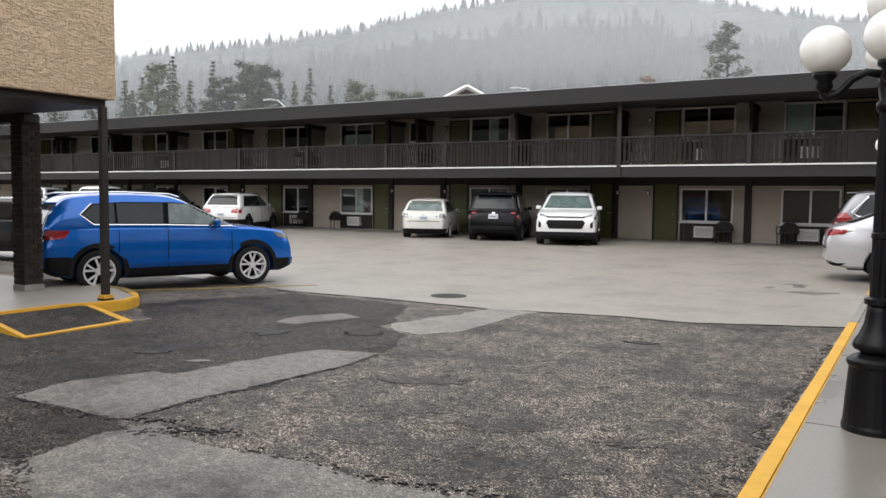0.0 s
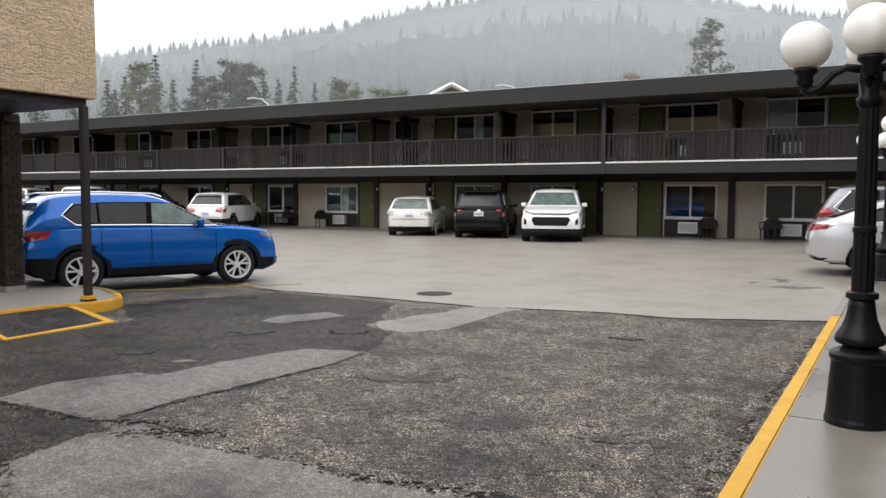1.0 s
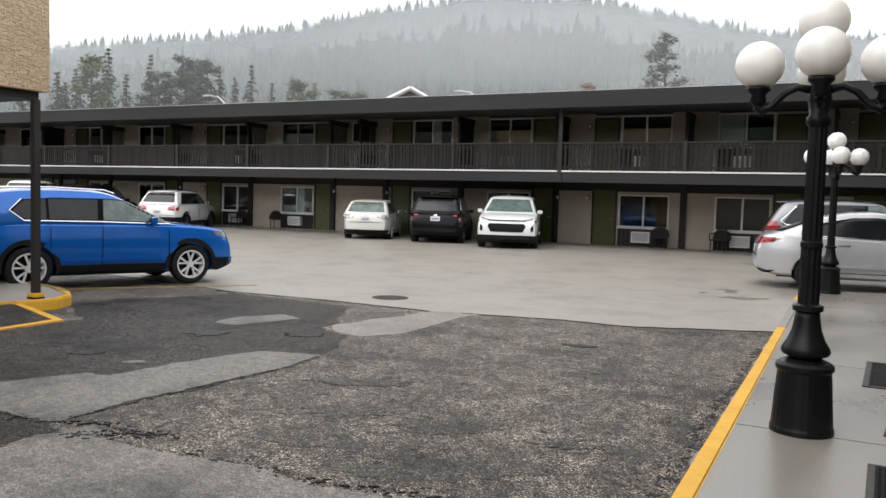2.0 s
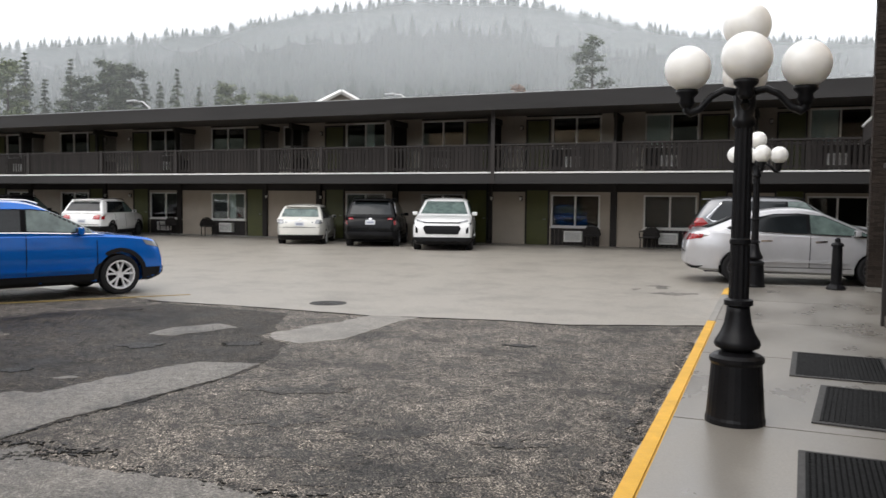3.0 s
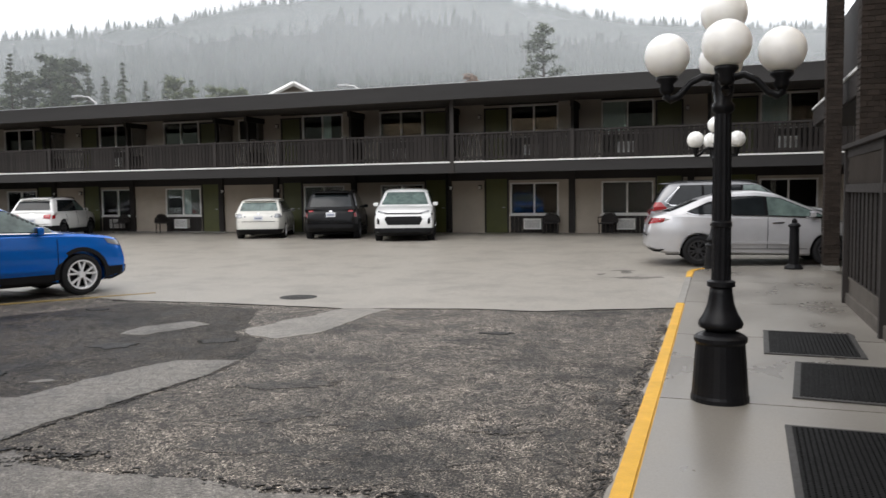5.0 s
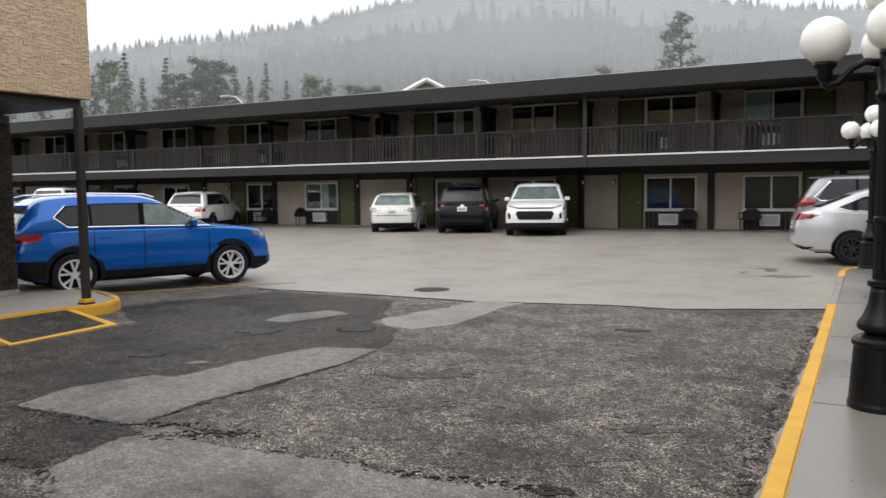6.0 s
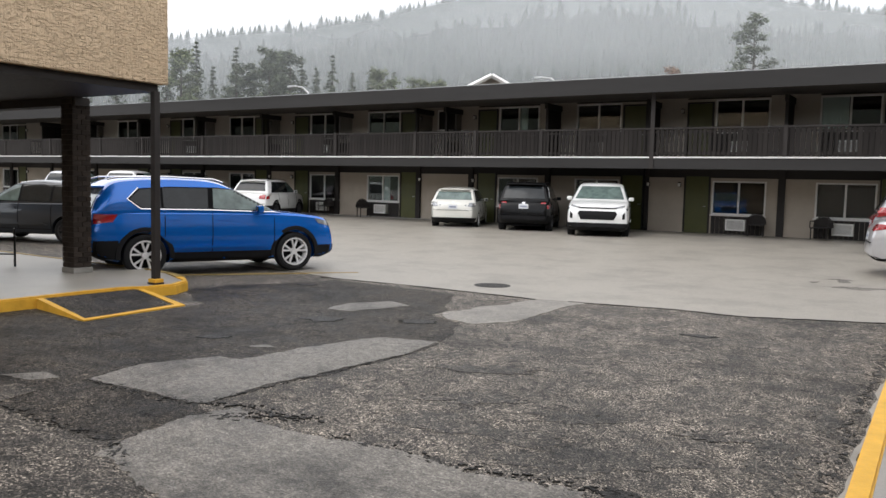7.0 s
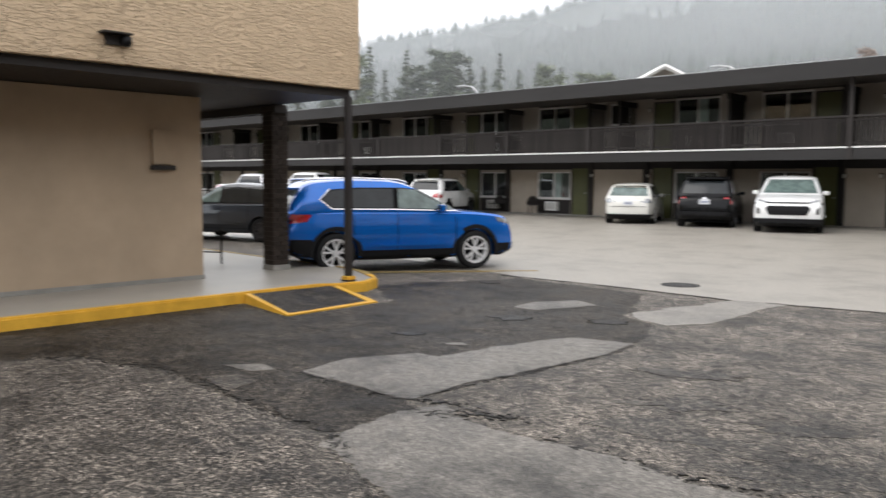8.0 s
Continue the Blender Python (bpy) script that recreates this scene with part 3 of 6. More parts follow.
# ---- the walk in front of the cream office ----
left_kerb = [(-9.72, -9), (-9.70, 4.85), (-9.52, 5.2), (-9.48, 5.55), (-9.70, 5.94), (-10.12, 6.24), (-10.6, 6.46), (-11.4, 6.6), (-13.0, 6.6), (-22, 6.7)]
tagged(part("pavement", prism([*[(x - 0.13, y - (0.11 if y > 6 else 0)) for x, y in left_kerb], (-22, -9)], -0.05, 0.14, 0.006), CONCRETE_PALE), "wet concrete walk before the cream building", "pavement", kind="structure")
kerb_left = thing("kerb", "rounded concrete kerb painted yellow, worn at the edge", "kerb", kind="structure")
inner = [(x - 0.128, y - (0.108 if y > 6 else 0)) for x, y in left_kerb]
part("yellow_edge", prism([*left_kerb[:6], *inner[:6][::-1]], -0.05, 0.145, 0.02), YELLOW, kerb_left)
part("yellow_return", prism([*left_kerb[5:], *inner[5:][::-1]], -0.05, 0.145, 0.02), YELLOW_FADED, kerb_left)
ramp_ = thing("kerb_ramp", "black asphalt wedge ramp outlined in yellow", "ramp", kind="structure")
slope = lambda x, y: 0.012 + 0.11 * min(1, max(0, (-8.6 - x) / 1.1))
part("wedge", prism(rough_edge([(-9.68, 3.72), (-8.58, 3.57), (-8.66, 4.85), (-9.64, 5.02)], 0.2, 0.02, 2), -0.02, slope), ASPHALT_DARK, ramp_)
part("yellow_border", prism(rough_edge([(-9.68, 3.65), (-8.47, 3.47), (-8.56, 4.95), (-9.62, 5.10), (-9.64, 5.03), (-8.655, 4.86), (-8.57, 3.56), (-9.68, 3.73)], 0.3, 0.01, 2), -0.02, lambda x, y: slope(x, y) + 0.006), YELLOW, ramp_)

# ---- the cream office with its overhanging upper storey ----
office = thing("office_building", "cream stuccoed office with an overhanging upper storey", "building", at=pose(-15, 0, 0))
part("upper_storey", box(-22, -9.72, -12, 5.62, 2.92, 6.4, 0.02), STUCCO, office, "troweled cream stucco", True)
part("soffit", box(-21.9, -9.82, -11.9, 5.52, 2.81, 2.915), BROWN_FLAT, office, "dark soffit", True)
part("soffit_beam", box(-21.9, -11.55, 5.38, 5.62, 2.68, 2.808, 0.005), BROWN_FLAT, office, "", True)
part("ground_wall", box(-21, -11.4, -12, 4.01, 0.10, 2.80, 0.01), BEIGE_WALL, office, "beige sprayed stucco", True)
part("skirting", box(-21, -11.385, -12, 4.025, 0.14, 0.20), CONCRETE_OLD, office, "", True)
vent = part("wall_vent", box(-11.40, -11.34, 3.24, 3.54, 1.82, 2.30, 0.01), BEIGE_WALL, office, "beige wall cabinet", True)
part("vent_lip", box(-11.40, -11.30, 3.22, 3.56, 1.74, 1.80, 0.008), BROWN_FLAT, vent, "dark metal lip", True)
flood = thing("wall_light", "small brown flood light on the stucco wall", "light fitting", at=pose(-9.72, 2.02, 3.20))
part("bracket", box(0.0, 0.16, -0.18, 0.16, 0.035, 0.055, 0.004), BROWN_FLAT, flood)
part("back_plate", box(0.0, 0.03, -0.10, 0.18, -0.08, 0.03, 0.006), BROWN_FLAT, flood)
part("lamp_head", lathe([(0.045, -0.09), (0.06, -0.06), (0.06, 0.01), (0.04, 0.03)], 14, (0.08, 0.11, 0)), BLACK_IRON, flood, smooth=True)

def brick_pillar(x0, x1, y0, y1, z0, z1, label):
    """Courses of brick round a mortar core; the near courses are single bricks."""
    pil = thing("brick_pillar", label, "pillar", "brick pillars", at=pose((x0 + x1) / 2, (y0 + y1) / 2, z0))
    w, d, h = x1 - x0, y1 - y0, z1 - z0
    part("core", box(-w / 2 + 0.012, w / 2 - 0.012, -d / 2 + 0.012, d / 2 - 0.012, 0, h), MORTAR, pil)
    part("footing", box(-w / 2 - 0.01, w / 2 + 0.01, -d / 2 - 0.01, d / 2 + 0.01, 0, 0.085, 0.01), CONCRETE_OLD, pil)
    course, n = 0.0775, int((h - 0.09) / 0.0775)
    base = {}
    for k in range(n):
        z = 0.09 + k * course
        odd = k % 2
        for side in range(4):
            length = w if side % 2 == 0 else d
            count = max(2, round(length / 0.20))
            step = length / count
            key = (side % 2, round(step, 3))
            if key not in base:
                base[key] = part("brick", box(-step / 2 + 0.005, step / 2 - 0.005, -0.028, 0.028, 0.004, course - 0.006, 0.004), BRICK, pil)
                first = True
            else:
                first = False
            cells = [(-length / 2 + step * (i + 0.5), 1.0) for i in range(count)]
            if odd:
                cells = [(-length / 2 + step * 0.25, 0.5)] + [(-length / 2 + step * (i + 1), 1.0) for i in range(count - 1)] + [(length / 2 - step * 0.25, 0.5)]
            for p, size in cells:
                off = (d if side % 2 == 0 else w) / 2 - 0.026
                m = pose(0, 0, z, 0, 0, 90 * side) @ pose(p, -off, 0) @ Matrix.Diagonal((size, 1, 1, 1))
                if first:
                    base[key].matrix_basis = m
                    first = False
                else:
                    again(base[key], m, pil)
    return pil


post = thing("canopy_post", "thin dark steel post on the yellow kerb", "post", at=pose(-9.72, 5.40, 0.145))
part("shaft", box(-0.045, 0.045, -0.045, 0.045, 0, 2.66, 0.006), BROWN_FLAT, post)
part("base_plate", box(-0.08, 0.08, -0.08, 0.08, 0.0, 0.02, 0.004), BROWN_FLAT, post)
part("foot", box(-0.075, 0.075, -0.075, 0.075, 0.02, 0.075, 0.015), YELLOW, post)
rail_stub = thing("low_rail", "low dark metal rail on the walk", "rail", at=pose(-13.1, 5.3, 0.14))
part("stake", tube([(0, 0, 0), (0, 0, 0.62)], 0.018), BLACK_IRON, rail_stub)
part("bar", tube([(0, 0, 0.2), (-0.6, -0.35, 0.2)], 0.012), BLACK_IRON, rail_stub)

# ---- the two-storey motel ----
WALL_Y, EDGE_Y, ROOF_Y = 27.08, 23.88, 23.27
X0, X1 = -62.0, 9.0
DECK0, DECK1 = 2.32, 2.66
motel = thing("motel_building", "two-storey dark brown motel with a long balcony", "building", at=pose(-20, WALL_Y, 0))

UNITS = [(-53.2, 1), (-44.8, -1), (-41.1, 1), (-35.54, -1), (-31.96, 1), (-26.44, -1), (-23, 1), (-16.25, -1), (-12.88, 1), (-7.67, -1), (-4.34, 1), (0.88, -1), (4.25, 1)]
WIN_W = 1.80


def motel_wall(z0, z1, sill, head, material, name):
    """One storey's front wall, pierced by its windows."""
    b = bmesh.new()
    xs = [X0] + [v for x, _ in UNITS for v in (x, x + WIN_W)] + [X1]
    zs = [z0, sill, head, z1]
    grid = [[b.verts.new((x, WALL_Y, z)) for x in xs] for z in zs]
    for j in range(3):
        for i in range(len(xs) - 1):
            if j == 1 and i % 2 == 1:
                continue
            b.faces.new((grid[j][i], grid[j][i + 1], grid[j + 1][i + 1], grid[j + 1][i]))
    back = bmesh.ops.extrude_face_region(b, geom=b.faces[:])["geom"]
    for v in back:
        if isinstance(v, bmesh.types.BMVert):
            v.co.y += 0.2
    bmesh.ops.recalc_face_normals(b, faces=b.faces[:])
    return part(name, b, material, motel, "", True)


motel_wall(0.0, 2.5, 0.83, 2.005, TAN, "ground_floor_wall")
motel_wall(2.5, 5.15, 3.70, 4.82, TAUPE, "upper_floor_wall")
part("end_wall", box(X1, X1 + 0.2, WALL_Y + 0.02, 36, 0, 5.2), TAUPE, motel, "", True)
part("end_wall", box(X0 - 0.2, X0, WALL_Y + 0.02, 36, 0, 5.2), TAUPE, motel, "", True)
part("back_wall", box(X0, X1, 35.8, 36, 0, 5.2), TAUPE, motel, "", True)
# room floor and back, coloured near-black in place of indoor shade
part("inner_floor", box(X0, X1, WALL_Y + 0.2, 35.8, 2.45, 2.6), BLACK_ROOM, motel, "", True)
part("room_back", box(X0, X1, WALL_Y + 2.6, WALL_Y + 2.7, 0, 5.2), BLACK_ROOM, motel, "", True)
roof = part("roof", box(X0 - 0.4, X1 + 0.4, ROOF_Y + 0.06, 36.4, 4.95, 5.17), ROOFING, motel, "flat roof", True)
part("fascia", box(X0 - 0.4, X1 + 0.4, ROOF_Y, ROOF_Y + 0.06, 4.70, 5.21, 0.006), FASCIA, roof, "weathered charcoal fascia boards", True)
part("drip_edge", box(X0 - 0.4, X1 + 0.4, ROOF_Y - 0.015, ROOF_Y + 0.05, 5.212, 5.232), STEEL, roof, "", True)
part("soffit", box(X0, X1, ROOF_Y + 0.06, WALL_Y, 4.90, 4.945), SOFFIT, motel, "", True)
deck = part("balcony_deck", box(X0, X1, EDGE_Y + 0.05, WALL_Y - 0.003, DECK0 + 0.2, DECK1), BROWN_FLAT, motel, "", True)
part("deck_fascia", box(X0, X1, EDGE_Y, EDGE_Y + 0.047, DECK0, DECK1, 0.004), FASCIA, deck, "", True)
part("white_edge", box(X0, X1, EDGE_Y - 0.03, EDGE_Y + 0.05, DECK1 + 0.002, DECK1 + 0.05, 0.006), WHITE_TRIM, deck, "thin white painted edge strip", True)
part("header_board", box(X0, X1, WALL_Y - 0.034, WALL_Y - 0.004, 2.10, DECK0 + 0.199, 0.004), BROWN_FLAT, motel, "dark band along the top of the ground floor wall", True)
part("wall_base", box(X0, X1, WALL_Y - 0.14, WALL_Y - 0.004, 0.05, 0.16, 0.01), CONCRETE_OLD, motel, "pale concrete foot of the wall", True)
part("walkway", box(X0, X1, 26.0, WALL_Y - 0.145, 0.02, 0.118, 0.01), CONCRETE_OLD, motel, "", True)

def motel_window(x, z0, z1, curtain, half):
    w = thing("window", "white framed sliding window, one half curtained" if curtain else "white framed sliding window, dark inside", "window", "motel windows", at=pose(x, WALL_Y, z0))
    h = z1 - z0
    t = 0.055
    for a in ((0, WIN_W, 0, t), (0, WIN_W, h - t, h), (0, t, t, h - t), (WIN_W - t, WIN_W, t, h - t), (WIN_W / 2 - 0.03, WIN_W / 2 + 0.03, t, h - t)):
        part("window_frame", box(a[0], a[1], -0.035, 0.05, a[2], a[3], 0.006), WHITE_FRAME, w)
    part("window_sill", box(-0.04, WIN_W + 0.04, -0.06, 0.02, -0.045, -0.002, 0.006), WHITE_FRAME, w)
    for a in ((t, WIN_W / 2 - 0.03), (WIN_W / 2 + 0.03, WIN_W - t)):
        p = part("pane", box(a[0], a[1], 0.012, 0.018, t, h - t), PANE, w)
        p.visible_shadow = False
    for side in ((0,), (1,), (0, 1), ())[half]:
        b = bmesh.new()
        a0 = t + 0.01 + side * (WIN_W / 2 - 0.03)
        n = 26
        pts = [(a0 + (WIN_W / 2 - 0.1) * (0.97 if curtain else 0.42) * i / n, 0.036 + 0.009 * math.sin(i * 1.9)) for i in range(n + 1)]
        lo = [b.verts.new((px, py, 0.03)) for px, py in pts]
        hi = [b.verts.new((px, py, h - 0.03)) for px, py in pts]
        for i in range(n):
            b.faces.new((lo[i], lo[i + 1], hi[i + 1], hi[i]))
        part("curtain", b, CURTAIN, w)
    return w


def air_conditioner(x, z):
    ac = thing("air_conditioner", "off-white through-wall air conditioner under a window", "air conditioner", "wall air conditioners", at=pose(x, WALL_Y - 0.003, z))
    part("casing", box(0, 0.66, -0.20, 0, 0, 0.39, 0.012), AC_WHITE, ac)
    part("grille", box(0.05, 0.61, -0.206, -0.202, 0.05, 0.34), AC_DARK, ac)
    b = bmesh.new()
    for i in range(11):
        box(0.05, 0.61, -0.213, -0.203, 0.058 + i * 0.026, 0.069 + i * 0.026, bm=b)
    tagged(part("louvres", b, AC_WHITE, ac), kind="stuff")
    return ac


def motel_door(x, z):
    d = thing("door", "olive green flush door in a brown frame", "door", "motel doors", at=pose(x, WALL_Y, z))
    part("leaf", box(0.06, 0.86, -0.035, -0.004, 0.02, 2.03, 0.004), OLIVE, d)
    for a in ((0.0, 0.055, 0, 2.09), (0.865, 0.92, 0, 2.09)):
        part("door_frame", box(a[0], a[1], -0.06, -0.003, a[2], a[3], 0.004), BROWN_FLAT, d)
    part("door_frame", box(0.056, 0.864, -0.06, -0.003, 2.035, 2.09, 0.004), BROWN_FLAT, d)
    part("door_handle", tube([(0.78, -0.04, 0.98), (0.78, -0.09, 0.98), (0.70, -0.09, 0.98)], 0.012), STEEL, d)
    return d


def wall_lamp(x, z):
    l = thing("wall_lamp", "small dark lantern with a pale glass on the wall", "light fitting", "wall lamps", at=pose(x, WALL_Y - 0.003, z))
    part("back_plate", box(-0.05, 0.05, -0.02, 0, -0.08, 0.08, 0.004), BLACK_IRON, l)
    part("glass", lathe([(0.04, -0.07), (0.055, 0.05)], 10, (0, -0.09, 0)), AC_WHITE, l)
    part("cap", lathe([(0.065, 0.05), (0.02, 0.09)], 10, (0, -0.09, 0)), BLACK_IRON, l)


for i, (x, side) in enumerate(UNITS):
    for up in (0, 1):
        z0, z1 = ((0.83, 2.005), (3.70, 4.82))[up]
        # which pane has a curtain: 0 left, drawn; 1 right, drawn back; 3 none
        half = 3
        if up:
            half = 0 if x > -5 else (3, 1, 3)[i % 3]
        elif x < -20:
            # at -23 the pale curtain stands in for a reflection in the pane
            half = (1, 3)[i % 2] if x < -28 else 1
        motel_window(x, z0, z1, half == 0, half)
        air_conditioner(x + 0.54, (0.30, 2.98)[up])
        motel_door(x - 0.98 if side < 0 else x + WIN_W + 0.06, (0.12, DECK1 + 0.002)[up])
        wall_lamp(x - 1.15 if side < 0 else x + WIN_W + 1.12, (1.85, 4.45)[up])
        b = bmesh.new()
        lo = (0.165, DECK1 + 0.003)[up]
        for j in range(12):
            px = x + WIN_W * j / 12
            box(px + 0.006, px + WIN_W / 12 - 0.006, WALL_Y - 0.024, WALL_Y - 0.003, lo, (0.78, 3.65)[up], bm=b)
        zt = ((2.05, DECK0 + 0.19), (4.845, 4.895))[up]
        if up:
            part("head_panel", box(min(x, x - 0.98 * (side < 0)), x + WIN_W + 0.98 * (side > 0), WALL_Y - 0.02, WALL_Y - 0.0035, zt[0], zt[1]), BROWN_FLAT, motel, "", True)
        tagged(part("ribbed_panel", b, BROWN_FLAT, motel, "dark ribbed panel under the window", True), kind="stuff")
part("narrow_window", box(-19.25, -18.3, WALL_Y - 0.03, WALL_Y - 0.004, 3.9, 4.8, 0.01), WHITE_FRAME, motel, "", True)
# solid pane: the dim room behind it is put into its colour
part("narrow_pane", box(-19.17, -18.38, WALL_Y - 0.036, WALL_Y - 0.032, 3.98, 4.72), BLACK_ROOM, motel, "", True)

# pilasters on the ground floor wall
for x in (-52.1, -47.6, -43.1, -37.7, -33.9, -29.1, -24.72, -20.15, -17.5, -14, -10.05, -5.38, -1.3, 3.1, 7.1):
    part("pilaster", box(x - 0.11, x + 0.11, WALL_Y - 0.12, WALL_Y - 0.003, 0.16, DECK0 + 0.2, 0.006), BROWN_FLAT, motel, "", True)


def fin(x, lattice):
    """A privacy screen between two balconies."""
    f = thing("privacy_screen", "dark lattice privacy screen across the balcony" if lattice else "dark boarded privacy screen across the balcony", "screen", "balcony privacy screens", at=pose(x, WALL_Y - 1.25, DECK1 + 0.002))
    D = 1.24
    part("post", box(-0.05, 0.05, 0, 0.1, 0, 2.1, 0.004), BROWN_FLAT, f)
    part("head_beam", box(-0.06, 0.06, -0.1, D, 1.9, 2.11, 0.004), BROWN_FLAT, f)
    if not lattice:
        for k in range(8):
            y = 0.11 + k * 0.14
            part("board", box(-0.02, 0.02, y, y + 0.132, 0.05, 1.895), BROWN, f)
        return f
    b = bmesh.new()
    for s in (1, -1):
        for k in range(-14, 15):
            c = 0.11 * k
            pts = []
            for t in (0.0, D - 0.15):
                pts.append((t + 0.12, 1.3 + s * (t - D / 2) + c))
            (ya, za), (yb, zb) = pts
            # clip to the panel's height
            lo, hi = 0.75, 1.88
            if max(za, zb) < lo or min(za, zb) > hi:
                continue
            def cut(y, z):
                zz = min(hi, max(lo, z))
                return y + (zz - z) * (yb - ya) / (zb - za), zz
            (ya2, za2), (yb2, zb2) = cut(ya, za), cut(yb, zb)
            if abs(yb2 - ya2) < 0.02:
                continue
            bar = tube([(0.012 * s, ya2, za2), (0.012 * s, yb2, zb2)], 0.016, 4)
            join(b, bar)
    tagged(part("lattice", b, BROWN, f), kind="stuff")
    for k in range(8):
        y = 0.11 + k * 0.14
        part("board", box(-0.02, 0.02, y, y + 0.132, 0.05, 0.74), BROWN, f)
    return f


for x, lat in ((-46.6, 0), (-42.4, 1), (-37.5, 0), (-33, 1), (-28.4, 1), (-23.9, 1), (-19.5, 1), (-18.05, 1), (-13.55, 0), (-9.65, 0), (-5.15, 0), (-0.7, 0), (3.3, 0)):
    fin(x, lat)

# the balcony railing, board by board
rail = thing("balcony_railing", "dark brown boarded balcony railing with cut slots", "railing", at=pose(-20, EDGE_Y + 0.05, DECK1))
part("top_rail", box(X0, X1, EDGE_Y, EDGE_Y + 0.12, 3.58, 3.64, 0.006), BROWN_FLAT, rail, "", True)
part("lower_rail", box(X0, X1, EDGE_Y + 0.05, EDGE_Y + 0.10, 2.79, 2.86, 0.004), BROWN_FLAT, rail, "", True)
part("upper_rail", box(X0, X1, EDGE_Y + 0.05, EDGE_Y + 0.10, 3.46, 3.52, 0.004), BROWN_FLAT, rail, "", True)
for x in (-60.1, -56.1, -51.6, -47.1, -42.6, -38.1, -34.7, -30.3, -26.1, -22.2, -18.2, -15.5, -12.82, -8.84, -4.8, -0.5, 3.4, 7.3):
    part("post", box(x - 0.06, x + 0.06, EDGE_Y - 0.02, EDGE_Y + 0.13, DECK1 + 0.052, 3.66, 0.006), BROWN_FLAT, rail, "", True)
slat = None
far = bmesh.new()
for i in range(int((X1 - X0) / 0.15)):
    x = X0 + 0.08 + i * 0.15
    # narrow pickets before the air conditioners and beside some posts, close boards between
    open_bay = any(0.2 < x - u < 1.45 for u, _ in UNITS) or (i // 11) % 5 == 2
    wide = 0.088 if open_bay else (0.132, 0.138, 0.135)[(i // 8) % 3]
    if x < -36:
        box(x - wide / 2, x + wide / 2, EDGE_Y + 0.025, EDGE_Y + 0.046, 2.735, 3.575, bm=far)
    elif slat is None:
        slat = part("slat", box(-0.059, 0.059, -0.0105, 0.0105, -0.42, 0.42), BROWN, rail)
        slat.matrix_basis = pose(x + 20, -0.014, 3.155 - DECK1)
    else:
        o = again(slat, pose(x + 20, -0.014, 3.155 - DECK1, 0, 0, 0) @ Matrix.Diagonal((wide / 0.118, 1, 1, 1)), rail)
tagged(part("far_slats", far, BROWN, rail, "", True), kind="stuff")

part("tall_post", box(-8.91, -8.77, EDGE_Y - 0.04, EDGE_Y - 0.021, DECK0, 4.895, 0.004), BROWN_FLAT, rail, "", True)

# full-height post with its rain pipe, where the balcony steps
pipe = thing("rain_pipe", "dark rain pipe with a kicked-out foot", "pipe", at=pose(-10.08, WALL_Y - 0.17, 0.12))
part("shaft", tube([(0, 0, 2.35), (0, 0, 0.28), (0.05, -0.05, 0.14), (0.22, -0.25, 0.09)], 0.045), BLACK_IRON, pipe)
part("clip", box(-0.06, 0.06, -0.05, 0.05, 1.5, 1.54), BLACK_IRON, pipe)

# round-backed chairs under the windows
def patio_chair(x, turn, z=0.118, y=26.55, label="dark brown round-backed chair beside an air conditioner"):
    c = thing("patio_chair", label, "chair", "chairs along the motel wall", at=pose(x, y, z, 0, 0, turn))
    ring = [(0.30 * math.cos(a) , 0.24, 0.44 + 0.36 * math.sin(a)) for a in [math.pi * k / 12 for k in range(13)]]
    part("back_rim", tube(ring, 0.018, 8), BROWN_FLAT, c)
    b = prism([(0.285 * math.cos(a), 0.345 * math.sin(a)) for a in [math.pi * k / 12 for k in range(13)]], 0, 0.02)
    b.transform(Matrix.Translation((0, 0.25, 0.43)) @ Matrix.Rotation(radians(90), 4, "X"))
    part("backrest", b, BROWN_FLAT, c)
    part("seat", box(-0.27, 0.27, -0.24, 0.26, 0.40, 0.44, 0.012), BROWN_FLAT, c)
    for sx in (-1, 1):
        for sy in (-0.2, 0.22):
            part("leg", tube([(sx * 0.24, sy, 0), (sx * 0.24, sy, 0.41)], 0.02, 8), BROWN_FLAT, c)
        part("armrest", tube([(sx * 0.28, 0.22, 0.62), (sx * 0.28, -0.18, 0.63), (sx * 0.27, -0.22, 0.42)], 0.017, 8), BROWN_FLAT, c)
    return c


for x, turn in ((-6.05, 8), (-4.05, -10), (-25.0, 5), (-22.75, 60), (-14.0, 5), (0.7, -5)):
    patio_chair(x, turn)

# ---- beyond the motel: house, street lamps, trees, forested hill behind haze sheets ----
house = thing("house", "distant house with a white trimmed gable", "house", at=pose(-32.2, 54, -0.38, 0, 0, 32))
part("wall", box(-4, 4, -5, 5, 0, 8.0), TAUPE, house)
b = bmesh.new()
for s in (-1, 1):
    q = [b.verts.new(p) for p in ((s * 4.6, -5.5, 7.6), (s * 4.6, 5.5, 7.6), (0, 5.5, 10.0), (0, -5.5, 10.0))]
    b.faces.new(q)
bmesh.ops.solidify(b, geom=b.faces[:], thickness=0.15)
part("roof", b, surface("pale metal roof", (0.45, 0.46, 0.47), 0.4, vary=0.1), house)
b = bmesh.new()
q = [b.verts.new(p) for p in ((-4.0, -5.0, 8), (4.0, -5.0, 8), (0, -5.0, 9.85))]
b.faces.new(q)
bmesh.ops.solidify(b, geom=b.faces[:], thickness=0.1)
part("gable", b, TAUPE, house)
for s in (-1, 1):
    part("barge_board", tube([(s * 4.62, -5.55, 7.55), (0, -5.55, 9.98)], 0.16, 4), WHITE_TRIM, house)


